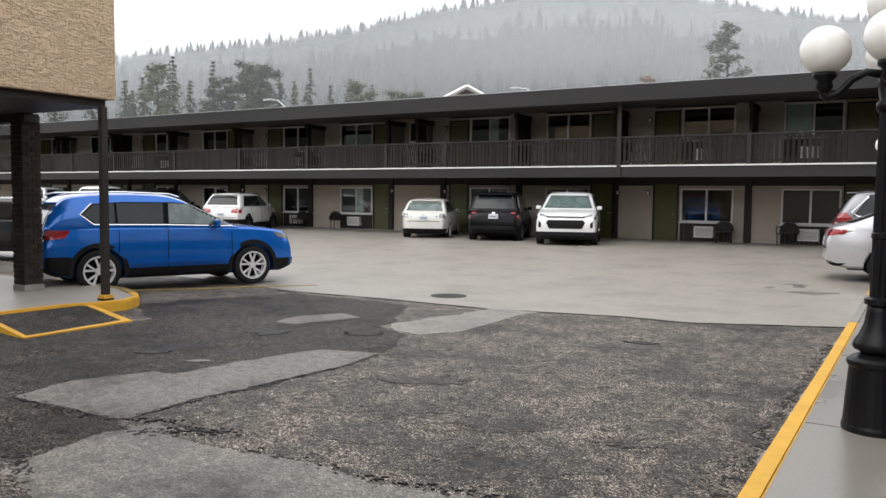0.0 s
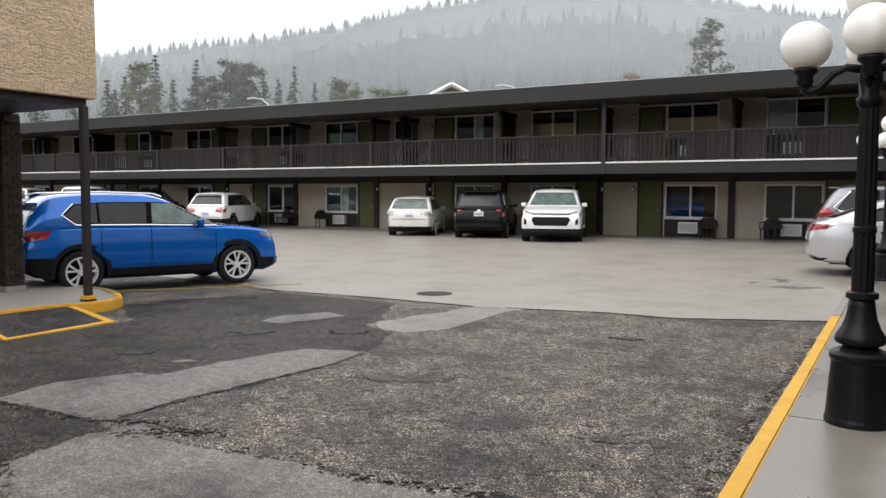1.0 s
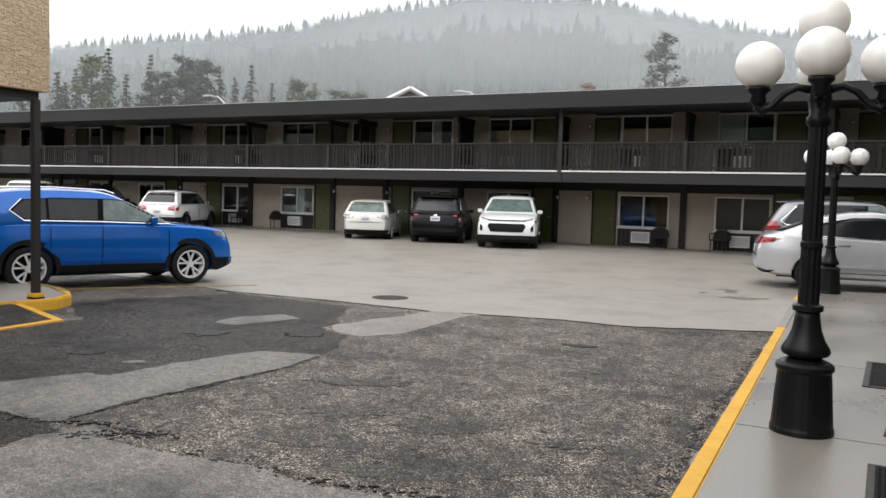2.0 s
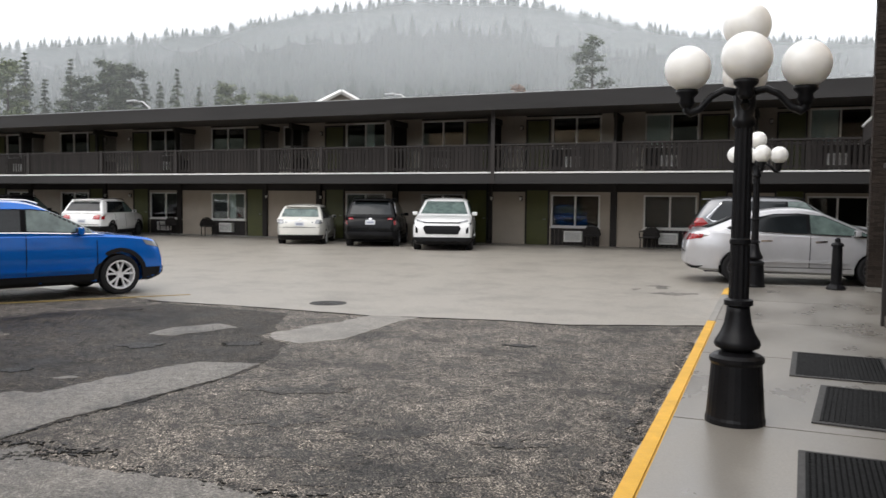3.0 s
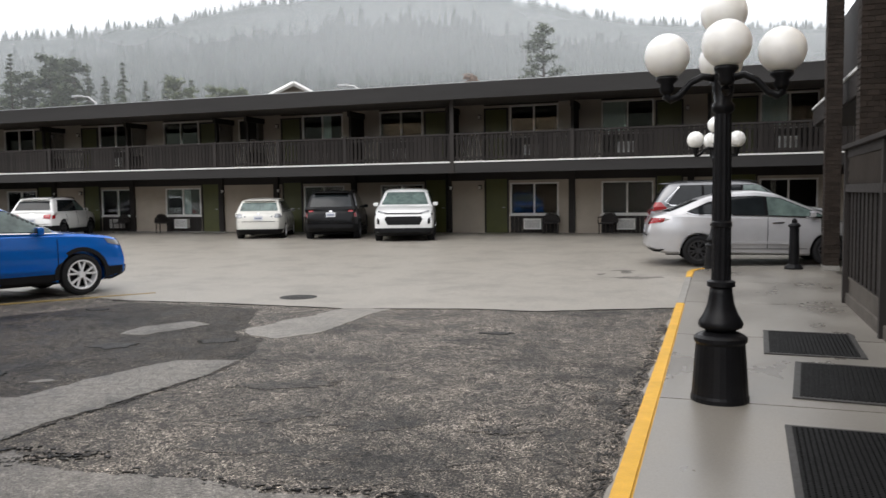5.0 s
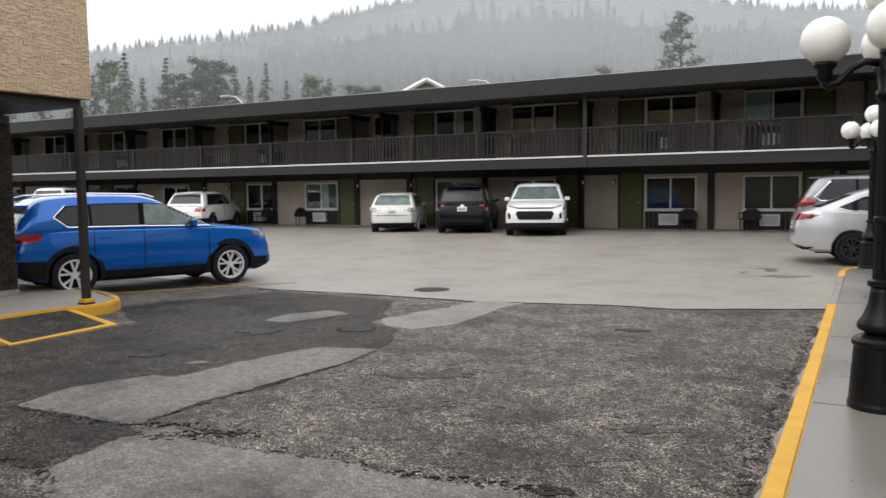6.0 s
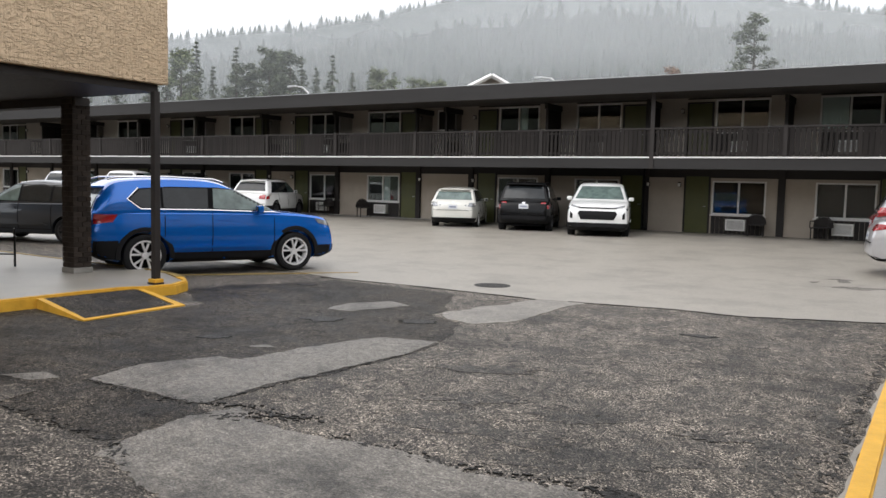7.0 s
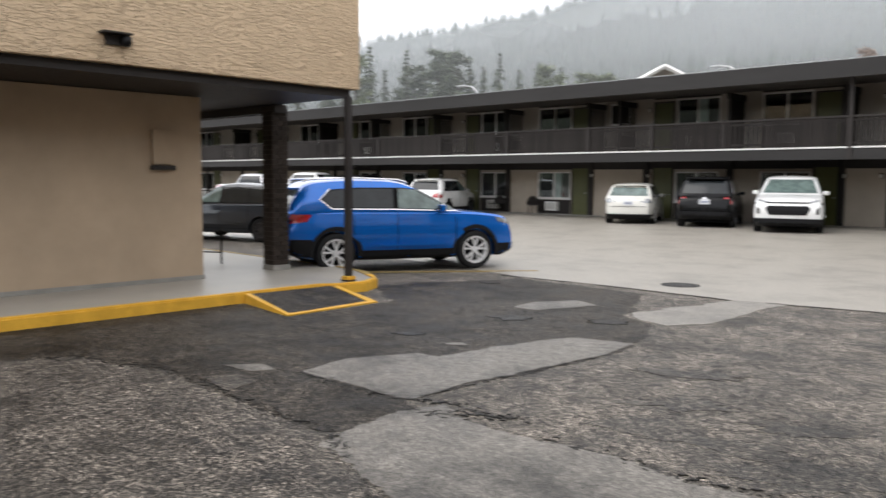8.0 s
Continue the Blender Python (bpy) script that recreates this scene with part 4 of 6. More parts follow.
def street_lamp(x, y, h, turn):
    l = thing("street_lamp", "tall grey street lamp with a curved arm", "street lamp", "street lamps", at=pose(x, y, 0, 0, 0, turn))
    part("pole", tube([(0, 0, 0), (0, 0, h - 1.2), (0.2, 0, h - 0.5), (0.8, 0, h - 0.1), (1.6, 0, h)], [0.11, 0.08, 0.07, 0.06, 0.05], 8), STEEL, l)
    part("lamp_head", box(1.5, 2.3, -0.14, 0.14, h - 0.06, h + 0.1, 0.04), STEEL, l)


street_lamp(-40.5, 42.5, 8.6, 175)
street_lamp(-27.2, 56.5, 10.3, 175)
rooftop = thing("roof_vent", "white metal vents on the motel roof", "vent", at=pose(-21.5, 34.5, 5.22))
part("stack", lathe([(0.14, 0), (0.14, 1.1), (0.22, 1.12), (0.22, 1.3)], 12, (0, 0, 0)), STEEL, rooftop)
part("stack", lathe([(0.12, 0), (0.12, 1.0), (0.2, 1.02), (0.2, 1.2)], 12, (0.6, 0.2, 0)), STEEL, rooftop)


def leaf_cloud(rng, centres, size, count, flat=0.5):
    """Small three-cornered sprays scattered about the centres (x, y, z, spread)."""
    verts, faces = [], []
    for cx, cy, cz, sp in centres:
        c = np.array((cx, cy, cz)) + rng.normal(0, 1, (count, 3)) * np.array((sp, sp, sp * flat))
        for p in c:
            d = rng.normal(0, 1, (3, 3)) * size * np.array((1, 1, 0.7))
            n = len(verts)
            verts.extend(p + d)
            faces.append((n, n + 1, n + 2))
    return verts, faces


def mesh_part(name, verts, faces, material, parent, kind=""):
    me = bpy.data.meshes.new(name)
    me.from_pydata([tuple(map(float, v)) for v in verts], [], faces)
    me.materials.append(material)
    o = new(name, me)
    o.parent = parent
    return tagged(o, kind=kind)


def spruce(x, y, h, seed, material=NEEDLES, wide=0.2, label="tall dark spruce with drooping boughs", bare=0.12):
    rng = np.random.default_rng(seed)
    t = thing("spruce_tree", label, "tree", "trees behind the motel", at=pose(x, y, 0))
    part("trunk", tube([(0, 0, 0), (0.06, 0.03, h * 0.5), (0, 0, h * 0.98)], [h * 0.017, h * 0.011, 0.03], 8), BARK, t)
    verts, faces = [], []
    z = h * bare
    while z < h:
        f = (h - z) / (h * (1 - bare))
        reach = h * wide * 1.25 * (f ** 1.05) * (0.65 + 0.6 * rng.random()) + 0.05
        for k in range(6):
            if rng.random() < 0.2:
                continue
            a = rng.random() * 6.283
            ln = reach * (0.6 + 0.5 * rng.random())
            for s in np.linspace(0.2, 1, 6):
                px, py = math.cos(a) * ln * s, math.sin(a) * ln * s
                pz = z + 0.1 * ln * s - 0.42 * ln * s * s
                v, fc = leaf_cloud(rng, [(px, py, pz, 0.06 + 0.07 * ln * (1 - s))], 0.07 + 0.035 * ln, 5, 0.6)
                n = len(verts)
                verts.extend(v)
                faces.extend(tuple(i + n for i in q) for q in fc)
        z += h * 0.026
    mesh_part("crown", verts, faces, material, t)
    return t


def broad_pine(x, y, h, seed, material, label, wide=0.22, base=0.35, clumps=90, shade=1.0):
    """An open-crowned tree: limbs that rise and fork, with loose clumps along them."""
    rng = np.random.default_rng(seed)
    t = thing("pine_tree", label, "tree", "trees behind the motel", at=pose(x, y, 0))
    b = tube([(0, 0, 0), (0.1, 0, h * 0.5), (-0.05, 0.05, h * 0.97)], [h * 0.016, h * 0.012, 0.03], 8)
    cents = []
    for k in range(34):
        z = h * (base + (1 - base) * k / 34)
        f = 1 - (z / h - base) / (1 - base)
        a = rng.random() * 6.283
        ln = h * wide * (0.25 + 0.75 * f ** 0.6) * (0.6 + 0.6 * rng.random())
        tip = (math.cos(a) * ln, math.sin(a) * ln, z + ln * (0.15 + 0.35 * rng.random()))
        join(b, tube([(0, 0, z), (tip[0] * 0.5, tip[1] * 0.5, z + (tip[2] - z) * 0.35), tip], [0.06, 0.04, 0.015], 5))
        for s in (0.45, 0.65, 0.85, 1.0):
            cents.append((tip[0] * s, tip[1] * s, z + (tip[2] - z) * s, 0.22 + 0.05 * ln))
    cents.append((0, 0, h, 0.3))
    part("trunk", b, BARK, t)
    v, f = leaf_cloud(rng, cents, 0.13, clumps // 3, 0.6)
    mesh_part("crown", v, f, material, t)
    return t


def along(az, dist):
    """A place at az degrees left of straight ahead, dist metres from the walk's start."""
    a = radians(az)
    return -math.sin(a) * dist, -1.6 + math.cos(a) * dist


# (bearing, distance, top's rise over the distance, width)
for k, (az, dist, rise, w) in enumerate(((53.0, 88, 0.131, 0.22), (51.9, 92, 0.136, 0.2), (50.0, 88, 0.163, 0.17), (48.9, 95, 0.135, 0.2), (47.4, 90, 0.160, 0.17), (46.2, 96, 0.142, 0.2), (43.0, 94, 0.151, 0.2), (42.0, 99, 0.140, 0.22), (40.9, 90, 0.156, 0.16), (39.5, 97, 0.136, 0.2), (38.2, 96, 0.145, 0.18), (36.6, 99, 0.139, 0.2), (35.2, 101, 0.128, 0.2), (55.0, 90, 0.13, 0.22), (57.2, 88, 0.14, 0.2), (59.5, 86, 0.137, 0.2), (62, 84, 0.145, 0.2), (44.2, 99, 0.135, 0.22), (52.5, 99, 0.12, 0.25))):
    x, y = along(az, dist)
    spruce(x, y, rise * dist + 1.6, 20 + k, NEEDLES, w)
for k, (az, dist, rise, w) in enumerate(((51.0, 86, 0.148, 0.17), (45.2, 90, 0.154, 0.2), (43.8, 88, 0.149, 0.2), (44.6, 93, 0.150, 0.2), (37.3, 95, 0.136, 0.2), (34.8, 97, 0.127, 0.22), (46.9, 93, 0.135, 0.2), (33.6, 99, 0.124, 0.22))):
    x, y = along(az, dist)
    broad_pine(x, y, rise * dist + 1.6, 60 + k, NEEDLES_PALE if k in (0, 4, 5, 7) else NEEDLES, "pale green broad-crowned tree in young leaf" if k in (0, 4, 5, 7) else "broad dark pine behind the motel", w, 0.3, 150)
x, y = along(12.35, 84)
broad_pine(x, y, 18.3, 91, NEEDLES, "open-crowned pine above the roof", 0.15, 0.5, 70)
x, y = along(17.4, 88)
broad_pine(x, y, 14.2, 93, RUSTY, "bare rust-orange crown of a tree", 0.1, 0.6, 60)

RIDGE = ((-130, 0.16), (-60, 0.14), (-25, 0.145), (-12, 0.168), (-2, 0.187), (5, 0.199), (8, 0.210), (12, 0.224), (18, 0.247), (25, 0.249), (29, 0.236), (33, 0.223), (38, 0.203), (43, 0.187), (47, 0.175), (52, 0.161), (55, 0.152), (62, 0.14), (75, 0.13), (100, 0.16), (230, 0.16))


def ridge(az):
    return float(np.interp(az, [a for a, _ in RIDGE], [e for _, e in RIDGE]))


HILL_R = 450.0


def hill_z(az, r):
    top = HILL_R * (ridge(az) - 0.036)
    return top * steep((r - 150) / (HILL_R - 150)) * (1 - 0.3 * steep((r - HILL_R) / 250))


b = bmesh.new()
# the hill is carried on, unseen, behind the camera for the reflections
azs, rs = [-130 + 3 * i for i in range(121)], [150 + 25 * i for i in range(22)]
rows = [[b.verts.new((*along(a, r), hill_z(a, r) - 1)) for a in azs] for r in rs]
for r0, r1 in zip(rows, rows[1:]):
    for i in range(len(azs) - 1):
        b.faces.new((r0[i], r0[i + 1], r1[i + 1], r1[i]))
tagged(part("backdrop", b, surface("forest floor", (0.035, 0.04, 0.028), 0.9, vary=0.3, big=0.05, fine=0.6), smooth=True), "forested hillside rising into low cloud", "hill", kind="structure")


def forest(seed, count):
    """Slender conifers all over the hill, with ragged tiers."""
    rng = np.random.default_rng(seed)
    verts, faces = [], []
    for _ in range(count):
        az, r = rng.uniform(-30, 72), 170 + 290 * rng.random() ** 0.5
        x, y = along(az, r)
        z, h = hill_z(az, r) - 1.2, rng.uniform(9, 17) * (0.75 + 0.5 * rng.random())
        tiers = 6
        for k in range(tiers):
            z0 = z + h * (0.06 + 0.80 * k / tiers)
            z1 = z0 + h * (0.30 if k < tiers - 1 else 0.2)
            rad = h * 0.145 * (1 - k / tiers) ** 0.8 + 0.25
            n = len(verts)
            verts.append((x, y, z1))
            for j in range(7):
                a = j * 0.8976 + rng.random() * 0.6
                q = rad * (0.55 + 0.7 * rng.random())
                verts.append((x + q * math.cos(a), y + q * math.sin(a), z0 - rng.random() * 0.6))
            faces.extend((n, n + 1 + j, n + 1 + (j + 1) % 7) for j in range(7))
    return verts, faces


v, f = forest(5, 16000)
tagged(mesh_part("forest", v, f, NEEDLES_FAR, None), "dense dark conifers on the misty hillside", "forest", kind="stuff")


def haze_material(seed, most):
    """A sheet that stands in for haze: it scatters the sky's light, and lets part of what is behind through."""
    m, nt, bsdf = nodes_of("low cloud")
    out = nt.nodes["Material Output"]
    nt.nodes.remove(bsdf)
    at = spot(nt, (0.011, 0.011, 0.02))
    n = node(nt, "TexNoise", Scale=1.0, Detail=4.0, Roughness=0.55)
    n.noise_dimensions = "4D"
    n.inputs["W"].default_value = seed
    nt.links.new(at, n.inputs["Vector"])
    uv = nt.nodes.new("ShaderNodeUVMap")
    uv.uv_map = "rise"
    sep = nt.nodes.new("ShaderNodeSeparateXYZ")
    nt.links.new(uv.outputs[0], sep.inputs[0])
    # the haze is put on thicker towards the ridge, none at the top edge
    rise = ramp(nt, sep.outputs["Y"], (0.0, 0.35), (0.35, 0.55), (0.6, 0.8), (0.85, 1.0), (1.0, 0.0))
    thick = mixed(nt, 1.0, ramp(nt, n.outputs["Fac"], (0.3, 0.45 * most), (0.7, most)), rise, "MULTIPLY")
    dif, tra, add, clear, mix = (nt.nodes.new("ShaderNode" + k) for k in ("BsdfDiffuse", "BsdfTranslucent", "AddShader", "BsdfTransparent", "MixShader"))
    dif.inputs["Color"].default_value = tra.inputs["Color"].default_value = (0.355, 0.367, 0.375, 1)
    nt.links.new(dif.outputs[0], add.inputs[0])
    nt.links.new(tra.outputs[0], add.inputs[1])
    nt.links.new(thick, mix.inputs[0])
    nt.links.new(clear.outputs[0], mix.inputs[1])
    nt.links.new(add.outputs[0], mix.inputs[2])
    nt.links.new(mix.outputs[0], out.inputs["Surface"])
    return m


# curved see-through sheets added one behind another in place of haze
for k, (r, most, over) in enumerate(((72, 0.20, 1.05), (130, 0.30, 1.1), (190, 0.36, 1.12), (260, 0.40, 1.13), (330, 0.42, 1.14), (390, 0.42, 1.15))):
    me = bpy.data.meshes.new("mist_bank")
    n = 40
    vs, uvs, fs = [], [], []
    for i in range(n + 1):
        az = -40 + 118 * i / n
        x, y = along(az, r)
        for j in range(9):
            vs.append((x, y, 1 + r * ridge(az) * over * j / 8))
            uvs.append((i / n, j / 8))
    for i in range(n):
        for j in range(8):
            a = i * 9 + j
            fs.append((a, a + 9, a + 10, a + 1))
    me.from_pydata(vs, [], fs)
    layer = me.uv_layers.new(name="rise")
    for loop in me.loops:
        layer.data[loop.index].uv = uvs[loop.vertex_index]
    me.materials.append(haze_material(3.7 * k, most))
    tagged(new("mist_bank", me), "translucent sheet standing in for haze before the hill", "mist", kind="structure").visible_shadow = False

# ---- lamp posts, bollard, fence and the building on the walk's side ----
def globe_glass():
    m, nt, b = nodes_of("opal globe")
    at = spot(nt)
    dirt = noise_at(nt, at, 6.0, 5.0)
    nt.links.new(mixed(nt, ramp(nt, dirt, (0.4, 0), (0.8, 1)), (0.80, 0.79, 0.76), (0.68, 0.665, 0.63)), b.inputs["Base Color"])
    b.inputs["Roughness"].default_value = 0.32
    b.inputs["Subsurface Weight"].default_value = 1.0
    b.inputs["Subsurface Radius"].default_value = (1.0, 1.0, 0.95)
    b.inputs["Subsurface Scale"].default_value = 0.2
    return m


GLOBE = globe_glass()


def lamp_post(x, y, turn):
    """A cast-iron post with a flared base, four scrolled arms and five opal globes."""
    l = thing("lamp_post", "black cast iron lamp post with five white globes", "lamp post", "lamp posts on the walk", at=pose(x, y, WALK, 0, 0, turn))
    part("base", lathe([(0.205, 0), (0.205, 0.03), (0.198, 0.05), (0.172, 0.415), (0.186, 0.435), (0.186, 0.462), (0.162, 0.482), (0.11, 0.505)], 28), BLACK_IRON, l)
    part("bell", lathe([(0.104, 0.503), (0.108, 0.516), (0.148, 0.533), (0.158, 0.555), (0.150, 0.582), (0.120, 0.63), (0.094, 0.70), (0.081, 0.78), (0.075, 0.84)], 28), BLACK_IRON, l, smooth=True)
    part("collar", lathe([(0.075, 0.82), (0.098, 0.83), (0.098, 0.865), (0.078, 0.875)], 24), BLACK_IRON, l)
    b = bmesh.new()
    rows = [[b.verts.new((r * (1 + 0.07 * math.cos(10 * a)) * math.cos(a), r * (1 + 0.07 * math.cos(10 * a)) * math.sin(a), z)) for a in [2 * math.pi * i / 60 for i in range(60)]] for r, z in ((0.064, 0.87), (0.054, 2.12))]
    for i in range(60):
        b.faces.new((rows[0][i], rows[0][(i + 1) % 60], rows[1][(i + 1) % 60], rows[1][i]))
    part("shaft", b, BLACK_IRON, l, "fluted shaft")
    part("ring", lathe([(0.06, 1.25), (0.072, 1.26), (0.072, 1.29), (0.06, 1.30)], 20), BLACK_IRON, l)
    part("capital", lathe([(0.050, 2.053), (0.078, 2.083), (0.078, 2.123), (0.06, 2.143), (0.075, 2.233), (0.066, 2.323), (0.05, 2.373), (0.06, 2.413), (0.06, 2.433)], 20), BLACK_IRON, l, smooth=True)
    R = 0.16
    def globe(px, py, pz):
        rings = [(R * math.sin(t), R * (1 - math.cos(t))) for t in [0.42 + (math.pi - 0.46) * k / 15 for k in range(16)]]
        part("globe", lathe(rings, 28, (px, py, pz - R * (1 - math.cos(0.42)))), GLOBE, l, "white opal globe", smooth=True)
    globe(0, 0, 2.618)
    part("neck", lathe([(0.05, 2.433), (0.04, 2.513), (0.04, 2.573), (0.075, 2.593), (0.075, 2.633)], 16), BLACK_IRON, l)
    for k in range(4):
        a = math.pi / 2 * k + radians(3)
        c, s = math.cos(a), math.sin(a)
        path = [(0.05, 2.308), (0.14, 2.328), (0.22, 2.288), (0.30, 2.198), (0.36, 2.173), (0.385, 2.193), (0.385, 2.253)]
        arm = part("arm", tube([(r * c, r * s, z) for r, z in path], [0.03, 0.026, 0.024, 0.026, 0.03, 0.034, 0.036], 10), BLACK_IRON, l, smooth=True)
        part("cup", lathe([(0.036, 2.213), (0.054, 2.243), (0.046, 2.283), (0.078, 2.313), (0.078, 2.338)], 16, (0.385 * c, 0.385 * s, 0)), BLACK_IRON, arm, smooth=True)
        globe(0.385 * c, 0.385 * s, 2.338)
    return l


lamp_post(-0.185, 4.28, 0)
lamp_post(-0.35, 14.6, 10)

bollard = thing("bollard", "black cast iron bollard at the end of the walk", "bollard", at=pose(1.07, 14.75, WALK))
part("foot", lathe([(0.17, 0), (0.17, 0.03), (0.13, 0.08), (0.10, 0.10)], 12), BLACK_IRON, bollard)
part("shaft", lathe([(0.10, 0.10), (0.085, 0.80)], 20), BLACK_IRON, bollard)
part("cap", lathe([(0.11, 0.80), (0.115, 0.83), (0.09, 0.86), (0.05, 0.88), (0.05, 0.93), (0.02, 0.96)], 16), BLACK_IRON, bollard)

DAMP_WALL = surface("damp stained concrete", (0.105, 0.094, 0.082), 0.6, vary=0.35, big=2.2, fine=40, bump=0.3)
planter = thing("retaining_wall", "low grey concrete retaining wall below the fence", "wall", kind="structure")
part("wall", box(1.385, 1.485, -9, 10.1, 0.0, 0.45, 0.01), DAMP_WALL, planter)
part("ledge", box(1.372, 1.50, -9, 10.1, 0.452, 0.485, 0.01), DAMP_WALL, planter)
part("lower_course", box(1.345, 1.384, -9, 10.1, 0.0, 0.27, 0.012), DAMP_WALL, planter)
tagged(part("ground_bed", box(1.49, 12, -9, 10.11, -0.05, 0.28), ASPHALT_DARK), "dark bed behind the retaining wall", "ground", kind="structure")

LATTICE = surface("grey brown lattice strips", (0.085, 0.076, 0.070), 0.6, vary=0.25, fine=40, bump=0.2)
fence = thing("fence", "dark brown board fence with a lattice top", "fence", at=pose(1.37, 0, WALK))
FY0, FY1 = -8.0, 10.02
posts = [FY1 - 0.05 - 2.72 * i for i in range(7)]
for y in posts:
    part("post", box(-0.06, 0.04, y - 0.045, y + 0.045, 0, 2.02, 0.004), BROWN_FLAT, fence)
part("cap_rail", box(-0.09, 0.09, FY0, FY1 + 0.06, 2.025, 2.08, 0.006), BROWN_FLAT, fence)
part("top_rail", box(-0.03, 0.05, FY0, FY1, 1.92, 2.022, 0.004), BROWN_FLAT, fence)
part("mid_rail", box(-0.05, 0.05, FY0, FY1, 1.47, 1.57, 0.004), BROWN_FLAT, fence)
part("foot_rail", box(0.035, 0.06, FY0, FY1, 0.42, 0.50, 0.004), BROWN_FLAT, fence)
first = None
for i in range(int((FY1 - FY0) / 0.145)):
    y = FY1 - 0.08 - i * 0.145
    if first is None:
        first = part("board", box(-0.012, 0.012, -0.066, 0.066, 0.375, 1.47, 0.003), BROWN, fence)
        first.matrix_basis = pose(0.005, y, 0)
    else:
        again(first, pose(0.005 + 0.014 * (i % 2), y, 0), fence)
for a, c in zip(posts, posts[1:]):
    b = bmesh.new()
    lo, hi, y0, y1 = 1.57, 1.92, c + 0.045, a - 0.045
    for s in (1, -1):
        k = -1.0
        while k < y1 - y0 + 1:
            ya, yb = (y0 + k, y0 + k + 0.36) if s > 0 else (y0 + k + 0.36, y0 + k)
            za, zb = lo, hi
            pa, pb = [ya, za], [yb, zb]
            for p, q in ((pa, pb), (pb, pa)):
                lim = y0 if p[0] < y0 else (y1 if p[0] > y1 else None)
                if lim is not None and abs(q[0] - p[0]) > 1e-6:
                    f = (lim - p[0]) / (q[0] - p[0])
                    p[1] += (q[1] - p[1]) * f
                    p[0] = lim
            k += 0.15
            if abs(pa[0] - pb[0]) < 0.01 or not (y0 - 0.01 <= min(pa[0], pb[0]) and max(pa[0], pb[0]) <= y1 + 0.01):
                continue
            join(b, tube([(0.008 * s, pa[0], pa[1]), (0.008 * s, pb[0], pb[1])], 0.018, 4))
    tagged(part("lattice", b, LATTICE, fence), kind="stuff")

# the side building: brick pillars carrying balconies
brick_pillar(1.56, 1.83, 14.58, 14.9, 0.13, 7.0, "dark brown brick pillar at the end of the walk")
brick_pillar(1.59, 1.915, 10.80, 11.13, 0.13, 7.0, "dark brown brick pillar behind the fence")
side = thing("side_building", "dark brown side building with balconies on brick pillars", "building", at=pose(6, 6, 0))
PALE_WOOD = surface("pale wood rail", (0.42, 0.36, 0.27), 0.6)
part("wall", box(4.6, 10, -9, 21, 0, 7.239), TAUPE, side, "", True)
part("balcony_deck", box(1.99, 4.59, 10.92, 21, 3.223, 3.399), BROWN_FLAT, side, "", True)
# added dark sheet: the shade under the deck is put into its colour
part("under_wall", box(2.2, 4.59, 12.079, 12.234, 0.28, 3.218), BROWN_FLAT, side, "", True)
part("side_beam", box(1.93, 1.985, 11.148, 21, 3.244, 3.648, 0.006), BROWN_FLAT, side, "", True)
part("white_edge", box(1.9, 2, 11.148, 21, 3.65, 3.704, 0.006), WHITE_TRIM, side, "", True)
part("deck_fascia", box(1.87, 4.59, 10.858, 10.915, 3.047, 3.296, 0.006), BROWN_FLAT, side, "", True)
part("white_edge", box(1.87, 4.59, 10.827, 10.915, 3.299, 3.342, 0.006), WHITE_TRIM, side, "", True)
part("deck_edge", box(1.87, 4.59, 10.858, 10.915, 3.345, 3.42, 0.004), FASCIA, side, "", True)
part("screen_wall", box(2, 2.07, 12.855, 17.668, 3.409, 5.014), BROWN_FLAT, side, "", True)
part("balcony_wall", box(2.08, 4.59, 12.866, 13.011, 3.404, 6.401), BEIGE_WALL, side, "", True)
part("roof", box(2.1, 10, -9, 14.563, 6.411, 7.032), FASCIA, side, "", True)
part("handrail", box(1.78, 4.5, 10.847, 10.91, 3.87, 3.974, 0.006), PALE_WOOD, side, "pale wooden handrail", True)
for i in range(12):
    x = 2.02 + i * 0.21
    part("baluster", tube([(x, 10.878, 3.42), (x, 10.878, 3.87)], 0.012, 6), BLACK_IRON, side, "", True)
for z in (3.47, 3.62):
    part("iron_rail", tube([(1.9, 10.878, z), (4.5, 10.878, z)], 0.012, 6), BLACK_IRON, side, "", True)
n = 30
b = bmesh.new()
rows = [[b.verts.new((2.35 + 0.62 * i / n, 12.79 + 0.02 * math.sin(i * 1.7), z)) for i in range(n + 1)] for z in (4.13, 5.79)]
for i in range(n):
    b.faces.new((rows[0][i], rows[0][i + 1], rows[1][i + 1], rows[1][i]))
part("hanging_cloth", b, surface("faded red striped cloth", (0.30, 0.16, 0.15), 0.9, vary=0.4, big=3, fine=24, stretch=(8, 1, 0.3)), side, "faded red hanging cloth", True)
part("stucco_bay", box(1.9, 4.5, 2.143, 8.56, 3.171, 6.401, 0.02), STUCCO, side, "troweled cream stucco bay", True)
part("bay_soffit", box(1.94, 4.5, 2.247, 8.457, 3.078, 3.166), BROWN_FLAT, side, "", True)
part("steel_post", box(1.97, 2.06, 8.301, 8.394, 0.28, 3.078, 0.006), BLACK_IRON, side, "", True)
for x, turn in ((2.2, 20), (2.85, -25)):
    patio_chair(x, turn, 3.405, 11.75, "dark round-backed chair on the side balcony")
brick_pillar(-11.88, -11.59, 5.36, 5.66, 0.14, 2.80, "dark brown brick pillar under the office overhang")

# an unseen low block added behind the camera closes the lot and shapes reflections
unseen_block = thing("lodge_building", "unseen plain low building added for reflections", "building", at=pose(-6, -20, 0))
